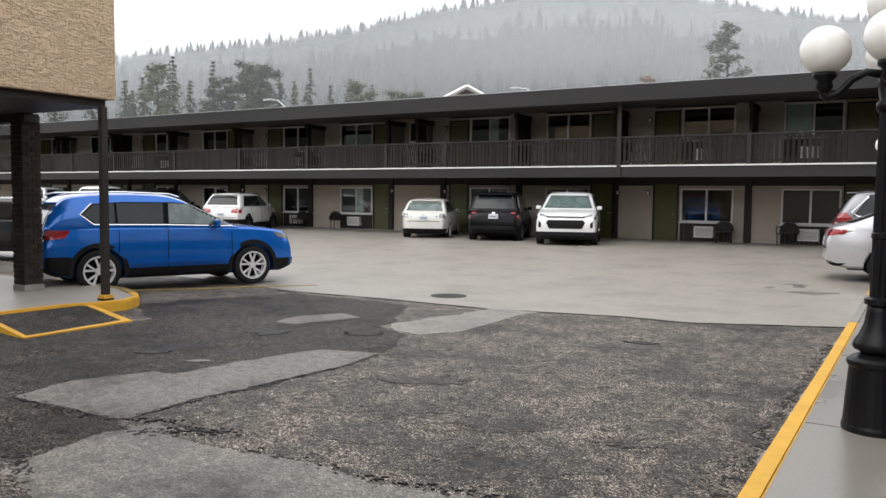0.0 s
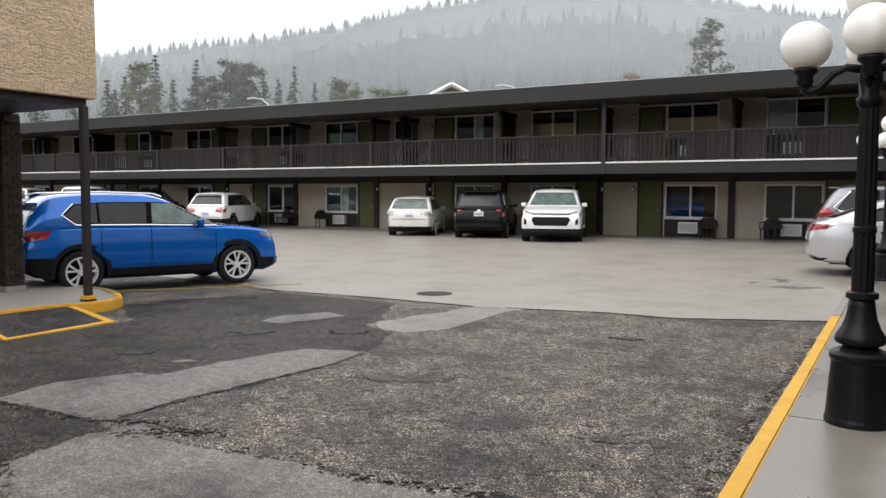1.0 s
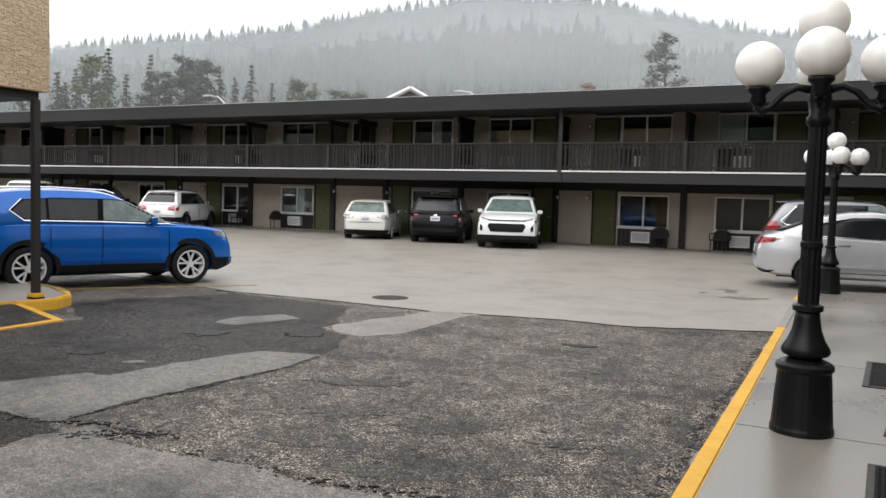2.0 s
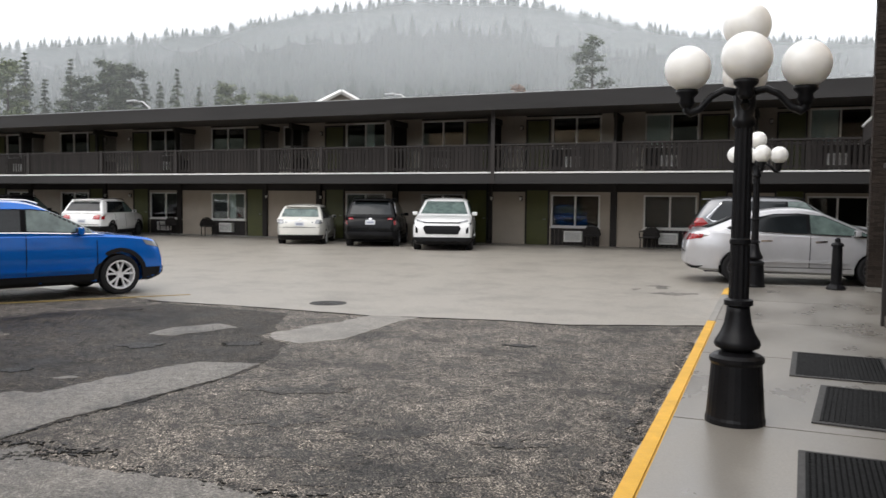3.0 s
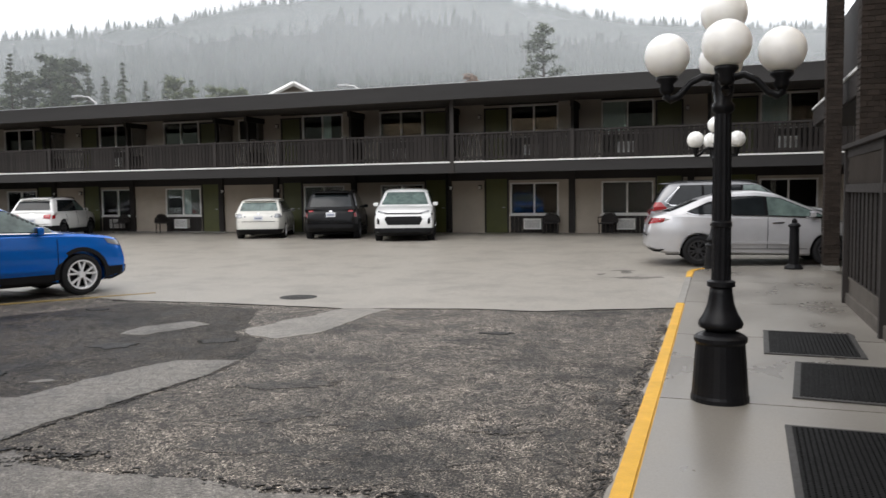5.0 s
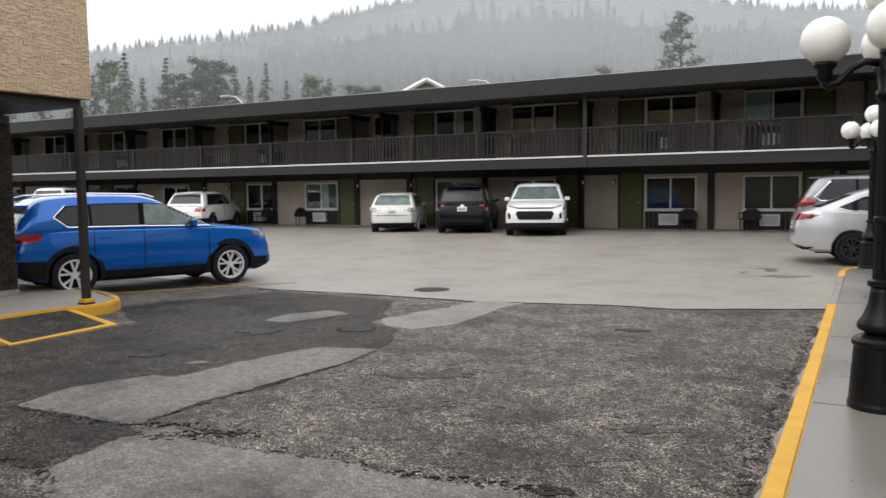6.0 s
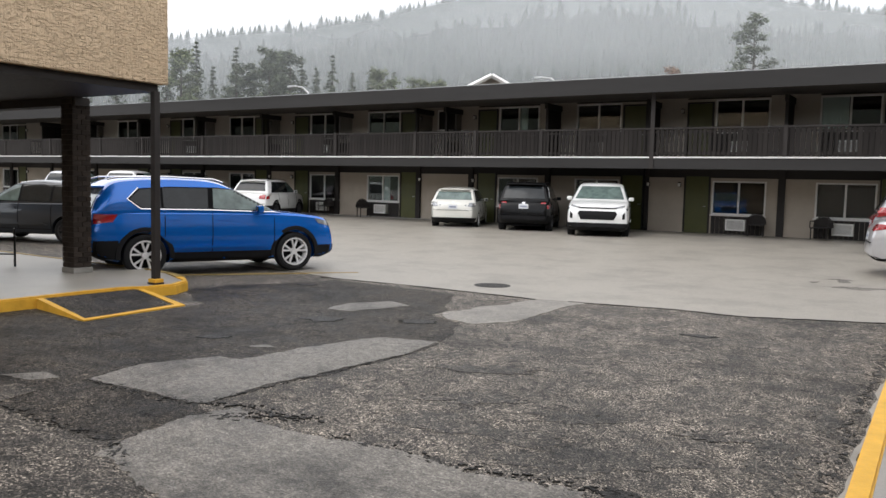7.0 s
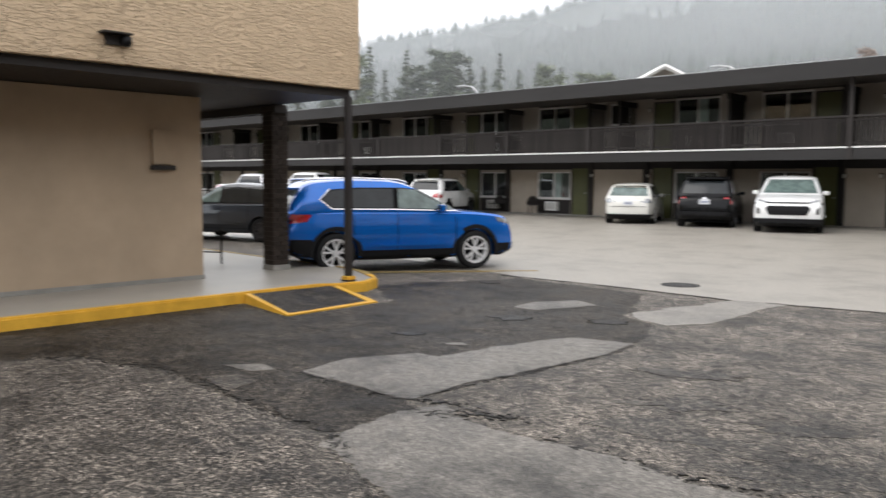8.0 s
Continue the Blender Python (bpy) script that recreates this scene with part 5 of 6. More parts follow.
part("wall", box(-40, 20, -26, -19, 0, 3.0, 0.02), TAUPE, unseen_block, "", True)
part("roof", box(-41, 21, -27, -18.2, 3.0, 3.3, 0.02), FASCIA, unseen_block, "", True)

# ---- parked cars ----
from mathutils.bvhtree import BVHTree

TYRE = surface("tyre rubber", (0.016, 0.016, 0.017), 0.7, vary=0.3, bump=0.2)
ALLOY = surface("silver alloy", (0.72, 0.72, 0.73), 0.35, 0.25, vary=0.1, bump=0.02)
ALLOY_DARK = surface("dark alloy", (0.08, 0.08, 0.085), 0.35, 0.7, vary=0.15, bump=0.02)
CLADDING = surface("black plastic cladding", (0.011, 0.011, 0.012), 0.55, vary=0.25, bump=0.1)
# near-black for panel gaps and window surrounds, and for shade put into colour
NEAR_BLACK = surface("panel gap", (0.006, 0.006, 0.007), 0.8, bump=0)
CHROME = surface("chrome", (0.72, 0.72, 0.73), 0.12, 1.0, vary=0.05, bump=0)
CAR_GLASS = surface("tinted car glass", (0.014, 0.017, 0.019), 0.05, vary=0.5, big=2, bump=0, spec=0.35)
# opaque pale glass: cabin and reflection are painted into its colour
CAR_GLASS_PALE = surface("car glass over a pale cabin", (0.11, 0.15, 0.14), 0.05, vary=0.55, big=2.5, fine=8, bump=0, spec=0.6)
LAMP_RED = surface("red lamp glass", (0.30, 0.008, 0.012), 0.12, vary=0.2, bump=0, coat=1.0)
LAMP_CLEAR = surface("clear lamp glass", (0.26, 0.27, 0.28), 0.1, 0.3, vary=0.25, fine=20, bump=0, coat=1.0)
PLATE = surface("number plate", (0.55, 0.56, 0.58), 0.4, vary=0.05, bump=0)
PLATE_BAR = surface("plate bars", (0.22, 0.24, 0.30), 0.5, bump=0)

PAINTS = dict(
    blue=paint("bright blue metallic paint", (0.002, 0.135, 0.56), 0.4, 1.0, 0.22),
    white=paint("white paint", (0.78, 0.78, 0.77)),
    cream=paint("pearl white paint", (0.70, 0.69, 0.64)),
    black=paint("black paint", (0.003, 0.003, 0.0035), gloss=0.0, rough=0.22),
    silver=paint("silver paint", (0.54, 0.54, 0.555), 0.4, rough=0.3),
    grey=paint("grey paint", (0.20, 0.205, 0.215), 0.6, rough=0.32),
    charcoal=paint("charcoal paint", (0.030, 0.036, 0.046), 0.2, rough=0.3),
)


def crisp(bm, degrees=32):
    for f in bm.faces:
        f.smooth = True
    for e in bm.edges:
        if len(e.link_faces) == 2 and e.calc_face_angle(0) > radians(degrees):
            e.smooth = False


def eased(pts, wide=0.13):
    """A profile through pts with its corners rounded over a short way."""
    px, pz = zip(*pts)

    def at(x):
        w = min(wide, x - px[0], px[-1] - x)
        if w <= 0.004:
            return float(np.interp(x, px, pz))
        return float(np.mean(np.interp(np.linspace(x - w, x + w, 15), px, pz)))
    return at


def car_shell(s):
    """The closed lower body and the cabin over it, lofted along the length."""
    L, W, H = s["L"], s["W"], s["H"]
    top_at, low_at = eased(s["top"], 0.10), eased(s["low"], 0.10)
    g = s["cabin"]
    wb, wr = W / 2 * 0.925, W / 2 * s.get("roof_in", 0.70)
    belt = s["belt"]

    def side_y(z):
        return wb + (wr - wb) * (z - belt) / (H - belt)

    lower = bmesh.new()
    xs = sorted({round(-L / 2 + L * k / 60, 4) for k in range(61)} | {-L / 2 + 0.03, L / 2 - 0.03, -L / 2 + 0.08, L / 2 - 0.08})
    rows = []
    for x in xs:
        top, low = top_at(x), low_at(x)
        e = max(0, (abs(x) - (L / 2 - 0.85)) / 0.85)
        w = W / 2 * (1 - s.get("taper", 0.17) * e ** 2.4 - (0.05 if abs(x) > L / 2 - 0.02 else 0))
        h = top - low
        ring = [(0, low), (w * 0.86, low), (w * 0.95, low + 0.06 * h), (w * 0.992, low + 0.30 * h), (w, low + 0.52 * h), (w * 0.985, low + 0.74 * h), (w * 0.975, low + 0.79 * h), (w * 0.945, top - 0.05 * h), (w * 0.90, top), (w * 0.6, top + 0.022), (0, top + 0.03)]
        pts = [(y, z) for y, z in ring] + [(-y, z) for y, z in ring[-2:0:-1]]
        rows.append([lower.verts.new((x, y, z)) for y, z in pts])
    n = len(rows[0])
    for a, b in zip(rows, rows[1:]):
        for i in range(n):
            lower.faces.new((a[i], b[i], b[(i + 1) % n], a[(i + 1) % n]))
    lower.faces.new(rows[0])
    lower.faces.new(rows[-1][::-1])
    bmesh.ops.recalc_face_normals(lower, faces=lower.faces[:])
    cabin = bmesh.new()
    roof_at = eased(g, 0.16)
    xs = [g[0][0] + (g[-1][0] - g[0][0]) * k / 60 for k in range(61)]
    rows = []
    for x in xs:
        z = roof_at(x)
        y = side_y(z)
        ring = [(0, belt - 0.12), (wb * 0.98, belt - 0.12), (side_y(belt - 0.02), belt - 0.02), (side_y(max(z - 0.13, belt - 0.015)), max(z - 0.13, belt - 0.015)), (y * 1.0, max(z - 0.065, belt - 0.01)), (y * 0.955, max(z - 0.022, belt - 0.005)), (y * 0.86, z + 0.002), (y * 0.6, z + 0.02), (0, z + 0.03)]
        pts = ring + [(-a, b) for a, b in ring[-2:0:-1]]
        rows.append([cabin.verts.new((x, p, q)) for p, q in pts])
    n = len(rows[0])
    for a, b in zip(rows, rows[1:]):
        for i in range(n):
            cabin.faces.new((a[i], b[i], b[(i + 1) % n], a[(i + 1) % n]))
    cabin.faces.new(rows[0])
    cabin.faces.new(rows[-1][::-1])
    bmesh.ops.recalc_face_normals(cabin, faces=cabin.faces[:])
    # wheel arches are cut through the lower body
    cutter = bmesh.new()
    for x in (s["front_axle"], s["rear_axle"]):
        for sy in (-1, 1):
            m = pose(x, sy * W / 2, s["R"], 90, 0, 0)
            bmesh.ops.create_cone(cutter, cap_ends=True, segments=36, radius1=s["R"] + 0.055, radius2=s["R"] + 0.055, depth=0.56, matrix=m)
    me, mc = bpy.data.meshes.new("shell"), bpy.data.meshes.new("cut")
    lower.to_mesh(me), cutter.to_mesh(mc)
    lower.free(), cutter.free()
    o, c = new("shell", me), new("cut", mc)
    mod = o.modifiers.new("arches", "BOOLEAN")
    mod.operation, mod.object, mod.solver = "DIFFERENCE", c, "EXACT"
    done = bpy.data.meshes.new_from_object(o.evaluated_get(bpy.context.evaluated_depsgraph_get()))
    body = bmesh.new()
    body.from_mesh(done)
    for ob in (o, c):
        bpy.data.objects.remove(ob)
    for m in (me, mc, done):
        bpy.data.meshes.remove(m)
    join(body, cabin)
    crisp(body)
    return body


def decal(tree, outline, view, out=0.005, fine=0.09, thick=0.006):
    """A panel with the outline (u, v), laid on the body as seen from the front, rear, left, right or above."""
    way = {"front": Vector((-1, 0, 0)), "rear": Vector((1, 0, 0)), "left": Vector((0, -1, 0)), "right": Vector((0, 1, 0)), "top": Vector((0, 0, -1))}[view]
    b = bmesh.new()
    f = b.faces.new([b.verts.new((u, v, 0)) for u, v in outline])
    bmesh.ops.triangulate(b, faces=[f])
    for _ in range(4):
        long = [e for e in b.edges if e.calc_length() > fine]
        if not long:
            break
        bmesh.ops.subdivide_edges(b, edges=long, cuts=1)
        bmesh.ops.triangulate(b, faces=b.faces[:])
    gone = []
    for v in b.verts:
        u, w = v.co.x, v.co.y
        at = {"front": (4, u, w), "rear": (-4, u, w), "left": (u, 3, w), "right": (u, -3, w), "top": (u, w, 4)}[view]
        hit, normal, _, _ = tree.ray_cast(Vector(at), way)
        if hit is None:
            gone.append(v)
            continue
        v.co = hit + normal * out
    if gone:
        bmesh.ops.delete(b, geom=gone, context="VERTS")
    if not b.faces:
        b.free()
        return None
    bmesh.ops.recalc_face_normals(b, faces=b.faces[:])
    if sum((f.normal.dot(way) for f in b.faces)) > 0:
        bmesh.ops.reverse_faces(b, faces=b.faces[:])
    back = bmesh.ops.extrude_face_region(b, geom=b.faces[:])["geom"]
    for v in back:
        if isinstance(v, bmesh.types.BMVert):
            v.co -= way * thick
    bmesh.ops.recalc_face_normals(b, faces=b.faces[:])
    crisp(b, 40)
    return b


def line_band(points, wide):
    """An outline round a polyline."""
    pts = [Vector(p) for p in points]
    left, right = [], []
    for i, p in enumerate(pts):
        d = (pts[min(i + 1, len(pts) - 1)] - pts[max(i - 1, 0)]).normalized()
        nrm = Vector((-d.y, d.x)) * wide / 2
        left.append(tuple(p + nrm))
        right.append(tuple(p - nrm))
    return left + right[::-1]


def wheel(car, x, y, R, rim_r, alloy, spokes, side):
    out = 1 if side > 0 else -1
    prof = [(rim_r, -0.10), (R - 0.05, -0.11), (R - 0.012, -0.095), (R, -0.06), (R, 0.06), (R - 0.012, 0.095), (R - 0.05, 0.11), (rim_r, 0.10)]
    b = bmesh.new()
    steps = 36
    rows = [[b.verts.new((r * math.cos(2 * math.pi * k / steps), q, r * math.sin(2 * math.pi * k / steps))) for k in range(steps)] for r, q in prof]
    for lo, hi in zip(rows, rows[1:] + rows[:1]):
        for k in range(steps):
            b.faces.new((lo[k], lo[(k + 1) % steps], hi[(k + 1) % steps], hi[k]))
    bmesh.ops.recalc_face_normals(b, faces=b.faces[:])
    b.transform(pose(x, y, R))
    crisp(b, 30)
    w = part("wheel", b, TYRE, car)
    b = bmesh.new()
    rows = [[b.verts.new((r * math.cos(2 * math.pi * k / 32), q * out, r * math.sin(2 * math.pi * k / 32))) for k in range(32)] for r, q in ((rim_r + 0.004, 0.095), (rim_r + 0.006, 0.108), (rim_r - 0.018, 0.106), (rim_r - 0.03, 0.05), (rim_r - 0.035, -0.06))]
    for lo, hi in zip(rows, rows[1:]):
        for k in range(32):
            b.faces.new((lo[k], lo[(k + 1) % 32], hi[(k + 1) % 32], hi[k]))
    for k in range(spokes):
        for tw in (-0.25, 0.25):
            a = 2 * math.pi * k / spokes + 0.3
            c0, c1 = (0.05 * math.cos(a), 0.05 * math.sin(a)), ((rim_r - 0.015) * math.cos(a + tw), (rim_r - 0.015) * math.sin(a + tw))
            d = Vector((c1[0] - c0[0], c1[1] - c0[1])).normalized()
            nx, nz = -d.y, d.x
            v = []
            for (px, pz), wd in ((c0, 0.013), (c1, 0.017)):
                for dep in (0.055, 0.088):
                    for s in (-1, 1):
                        v.append(b.verts.new((px + nx * wd * s, dep * out, pz + nz * wd * s)))
            for q in ((0, 1, 3, 2), (4, 6, 7, 5), (0, 2, 6, 4), (1, 5, 7, 3), (2, 3, 7, 6), (0, 4, 5, 1)):
                b.faces.new([v[i] for i in q])
    bmesh.ops.create_cone(b, cap_ends=True, segments=16, radius1=0.065, radius2=0.055, depth=0.05, matrix=pose(0, 0.07 * out, 0, 90 * -out, 0, 0))
    bmesh.ops.recalc_face_normals(b, faces=b.faces[:])
    b.transform(pose(x, y, R))
    part("rim", b, alloy, w, "silver alloy rim" if alloy is ALLOY else "dark alloy rim")
    # near-black disc: the shade between the spokes is put into its colour
    b = bmesh.new()
    bmesh.ops.create_cone(b, cap_ends=True, segments=24, radius1=rim_r - 0.03, radius2=rim_r - 0.03, depth=0.02, matrix=pose(x, y - 0.02 * out, R, 90, 0, 0))
    part("brake_disc", b, NEAR_BLACK, w)


def arch_lip(car, x, R, y, side):
    b = bmesh.new()
    rings = []
    for k in range(19):
        a = radians(-8) + radians(196) * k / 18
        rings.append([b.verts.new((x + r * math.cos(a), side * (y + d), max(0.2, R + r * math.sin(a)))) for r, d in ((R + 0.045, -0.05), (R + 0.045, 0.012), (R + 0.115, 0.008), (R + 0.12, -0.03))])
    for p, q in zip(rings, rings[1:]):
        for i in range(3):
            b.faces.new((p[i], p[i + 1], q[i + 1], q[i]))
    bmesh.ops.recalc_face_normals(b, faces=b.faces[:])
    crisp(b, 40)
    part("wheel_arch_trim", b, CLADDING, car)


def make_car(s, colour, label, at, category="car"):
    car = thing("car" if category == "car" else "pickup_truck", label, category, "parked cars", at=at)
    L, W, H, belt = s["L"], s["W"], s["H"], s["belt"]
    shell = car_shell(s)
    tree = BVHTree.FromBMesh(shell)
    body = part("body", shell, PAINTS[colour], car)

    def lay(name, outline, view, material, label="", out=0.005, fine=0.09, under=None, thick=0.006):
        b = decal(tree, outline, view, out, fine, thick)
        if b is not None:
            return part(name, b, material, under or car, label)

    g = s["cabin"]
    (xr0, zr0), (xr1, zr1), (xf1, zf1), (xf0, zf0) = g[0], g[s.get("rear_top", 1)], g[-s.get("front_top", 2)], g[-1]
    top = H - 0.115
    lo = belt + 0.035

    def edge_x(z, a, b):
        return a[0] + (b[0] - a[0]) * (z - a[1]) / (b[1] - a[1])

    A, B = (xr0, zr0), (xr1, zr1)
    C, D = (xf0, zf0), (xf1, zf1)
    cuts = s["pillars"]
    for view in ("left", "right"):
        if "glass" in s:
            lay("window_surround", s["surround"], view, NEAR_BLACK, "black window surround", 0.0025, 0.07)
            for ol, pale in s["glass"]:
                lay("window", ol, view, CAR_GLASS_PALE if pale else CAR_GLASS, "tinted side window", 0.007, 0.07)
            if "trim" in s:
                lay("window_trim", line_band(s["trim"], 0.015), view, CHROME, "bright window trim", 0.009, 0.08)
        # side glass, door by door
        rear, front = edge_x(lo, A, B) + s.get("quarter", 0.18), edge_x(lo, C, D) - 0.16
        stops = [rear, *cuts, front]
        tr, tf = edge_x(top, A, B) + s.get("quarter", 0.18) + 0.08, edge_x(top, C, D) - 0.06
        if "glass" in s:
            stops = []
        else:
            lay("window_surround", [(rear - 0.02, lo - 0.012), (front + 0.03, lo - 0.012), (tf + 0.02, top + 0.014), (max(tr, rear + 0.12) - 0.02, top + 0.014)], view, NEAR_BLACK, "black window surround", 0.0025)
        for i, (a, b) in enumerate(zip(stops, stops[1:])):
            a2, b2 = a + (0.03 if i else 0), b - 0.03
            ta = max(a2 + 0.12, edge_x(top, A, B) + s.get("quarter", 0.18) + 0.08) if i == 0 else a2
            tb = min(b2, edge_x(top, C, D) - 0.06) if i == len(stops) - 2 else b2
            ol = [(a2, lo), (b2, lo), (tb, top), (ta, top)]
            if b2 - a2 > 0.1:
                lay("window", ol, view, CAR_GLASS_PALE if (i == len(stops) - 2 and s.get("clear", True)) else CAR_GLASS, "tinted side window", 0.007)
        if s.get("bright_line") and "glass" not in s:
            pts = [(edge_x(top, A, B) + s.get("quarter", 0.18) + 0.02, top - 0.04), (rear - 0.05, lo + 0.08), (rear + 0.1, lo - 0.012), (front + 0.02, lo - 0.02)]
            lay("window_trim", line_band(pts, 0.022), view, CHROME, "bright window trim", 0.008, 0.12)
        # doors, handles, crease
        low = float(np.interp(0, *zip(*s["low"]))) + 0.13
        doors = s["doors"]
        for x in doors:
            lay("door_gap", line_band([(x, low), (x + 0.01, belt - 0.3), (x + 0.02, belt - 0.01)], 0.012), view, NEAR_BLACK, "", 0.002, 0.15)
        lay("sill_gap", line_band([(doors[0], low), (doors[-1], low)], 0.012), view, NEAR_BLACK, "", 0.002, 0.2)
        for x in doors[:-1]:
            lay("door_handle", [(x + 0.10, belt - 0.14), (x + 0.32, belt - 0.13), (x + 0.32, belt - 0.10), (x + 0.10, belt - 0.11)], view, PAINTS[colour] if not s.get("chrome_handles") else CHROME, "", 0.022)
        sy = 1 if view == "left" else -1
        lay("door_moulding", [(s["rear_axle"] + s["R"] + 0.16, low + 0.10), (s["front_axle"] - s["R"] - 0.16, low + 0.10), (s["front_axle"] - s["R"] - 0.26, low + 0.155), (s["rear_axle"] + s["R"] + 0.30, low + 0.145)], view, PAINTS[colour], "", 0.002, 0.15, None, 0.034)
        if s.get("clad"):
            sill = [(s["rear_axle"] + s["R"] + 0.08, low - 0.12), (s["front_axle"] - s["R"] - 0.08, low - 0.12), (s["front_axle"] - s["R"] - 0.10, low + 0.045), (s["rear_axle"] + s["R"] + 0.10, low + 0.045)]
            lay("sill_cladding", sill, view, CLADDING, "black plastic sill cladding", 0.014, 0.15)
            for x in (s["front_axle"], s["rear_axle"]):
                arch_lip(car, x, s["R"], W / 2 * 0.985, sy)
        # mirror
        mx = edge_x(belt + 0.06, C, D) - 0.32
        m = box(mx, mx + 0.11, sy * (W / 2 * 0.93), sy * (W / 2 + 0.10), belt + 0.0, belt + 0.12, 0.04)
        mir = part("mirror", m, PAINTS[colour] if s.get("mirror_paint", True) else CLADDING, car)
        part("mirror_glass", box(mx - 0.004, mx - 0.001, sy * (W / 2 + 0.0), sy * (W / 2 + 0.085), belt + 0.025, belt + 0.098), CAR_GLASS, mir)
        if s.get("rails"):
            ry = W / 2 * s.get("roof_in", 0.70) * 0.95
            part("roof_rail", tube([(xr1 + 0.1, sy * ry, H - 0.04), (xr1 + 0.25, sy * ry, H + 0.0), ((xr1 + xf1) / 2, sy * ry, H + 0.025), (xf1 - 0.15, sy * ry, H - 0.0), (xf1 + 0.02, sy * ry, H - 0.05)], 0.015, 8), CHROME if s["rails"] == 1 else CLADDING, car, "roof rail")
        for x in (s["front_axle"], s["rear_axle"]):
            wheel(car, x, sy * (W / 2 - 0.125), s["R"], s["R"] - 0.105, ALLOY if s.get("alloy", 1) else ALLOY_DARK, s.get("spokes", 5), sy)
    # screens
    wy = W / 2 * s.get("roof_in", 0.70)
    wb = W / 2 * 0.925
    za, zb = zf0 + 0.07, zf1 - 0.03
    lay("windscreen", [(-wb * 0.86, za), (wb * 0.86, za), (wy * 0.86, zb), (-wy * 0.86, zb)], "front", CAR_GLASS_PALE, "windscreen", 0.005, 0.12)
    rz = s.get("rear_glass", (zr0 + 0.08, zr1 - 0.07))
    lay("rear_window", [(-wb * 0.82, rz[0]), (wb * 0.82, rz[0]), (wy * 0.90, rz[1]), (-wy * 0.90, rz[1])], "rear", CAR_GLASS_PALE if s.get("pale_rear") else CAR_GLASS, "rear window", 0.005, 0.12)
    if s.get("spoiler"):
        b = box(xr1 - 0.13, xr1 + 0.22, -wy * 0.84, wy * 0.84, zr1 - 0.005, zr1 + 0.03, 0.014)
        part("spoiler", b, PAINTS[colour], car)
    # front
    F = s["face"]
    for sy in (-1, 1):
        lay("headlight", [(sy * min(a, 0.84) * W / 2, z) for a, z in F["head"]], "front", LAMP_CLEAR, "clear headlight", 0.008, 0.06)
        lay("tail_light", [(sy * min(a, 0.80) * W / 2, z) for a, z in F["tail"]], "rear", LAMP_CLEAR if F.get("tail_pale") else LAMP_RED, "pale tail light" if F.get("tail_pale") else "red tail light", 0.010, 0.06)
        if "tail_side" in F:
            lay("tail_light", F["tail_side"], "left" if sy > 0 else "right", LAMP_CLEAR if F.get("tail_pale") else LAMP_RED, "red tail light", 0.010, 0.05)
        if "head_side" in F:
            lay("headlight", F["head_side"], "left" if sy > 0 else "right", LAMP_CLEAR, "clear headlight", 0.008, 0.05)
        if "fog" in F:
            lay("fog_light_vent", [(sy * min(a, 0.86) * W / 2, z) for a, z in F["fog"]], "front", CLADDING, "black bumper vent", 0.010, 0.06)
    lay("grille", [(a * W / 2, z) for a, z in F["grille"]], "front", CLADDING, "black grille", 0.010, 0.08)
    if "bar" in F:
        z = F["bar"]
        lay("grille_bar", [(-0.6 * W / 2, z), (0.6 * W / 2, z), (0.6 * W / 2, z + 0.03), (-0.6 * W / 2, z + 0.03)], "front", CHROME if s.get("bright_line") else CLADDING, "", 0.014, 0.08)
    for view, key in (("front", "chin"), ("rear", "skirt")):
        z0, z1 = F[key]
        lay("lower_bumper", [(-W / 2 * 0.86, z0), (W / 2 * 0.86, z0), (W / 2 * 0.92, z1), (-W / 2 * 0.92, z1)], view, CLADDING, "black lower bumper", 0.028, 0.08)
        if view == "rear" and s.get("clad"):
            for side in ("left", "right"):
                lay("bumper_corner", [(-L / 2 + 0.03, z0 + 0.03), (s["rear_axle"] - s["R"] - 0.05, z0 - 0.0), (s["rear_axle"] - s["R"] - 0.07, z1), (-L / 2 + 0.05, z1)], side, CLADDING, "", 0.012, 0.1)
        if view == "front" and s.get("clad"):
            for side in ("left", "right"):
                lay("bumper_corner", [(L / 2 - 0.05, z0 + 0.03), (s["front_axle"] + s["R"] + 0.05, z0), (s["front_axle"] + s["R"] + 0.07, z1), (L / 2 - 0.08, z1)], side, CLADDING, "", 0.012, 0.1)
    pz = F["plate"]
    plate = lay("number_plate", [(-0.16, pz), (0.16, pz), (0.16, pz + 0.15), (-0.16, pz + 0.15)], "rear", PLATE, "pale number plate", 0.014, 0.2)
    if plate is not None:
        lay("plate_bar", [(-0.12, pz + 0.045), (0.12, pz + 0.045), (0.12, pz + 0.10), (-0.12, pz + 0.10)], "rear", PLATE_BAR, "", 0.022, 0.2, plate)
    lay("tailgate_gap", line_band([(-wb * 0.86, F["gate"]), (wb * 0.86, F["gate"])], 0.014), "rear", NEAR_BLACK, "", 0.003, 0.2)
    lay("badge", [(-0.05, F["badge"]), (0.05, F["badge"]), (0.05, F["badge"] + 0.05), (-0.05, F["badge"] + 0.05)], "rear", CHROME, "", 0.012, 0.2)
    # a near-black box puts the shade under the car into its colour
    part("underbody", box(-L / 2 + 0.4, L / 2 - 0.4, -W / 2 * 0.7, W / 2 * 0.7, 0.2, 0.34, 0.02), NEAR_BLACK, car)
    return car


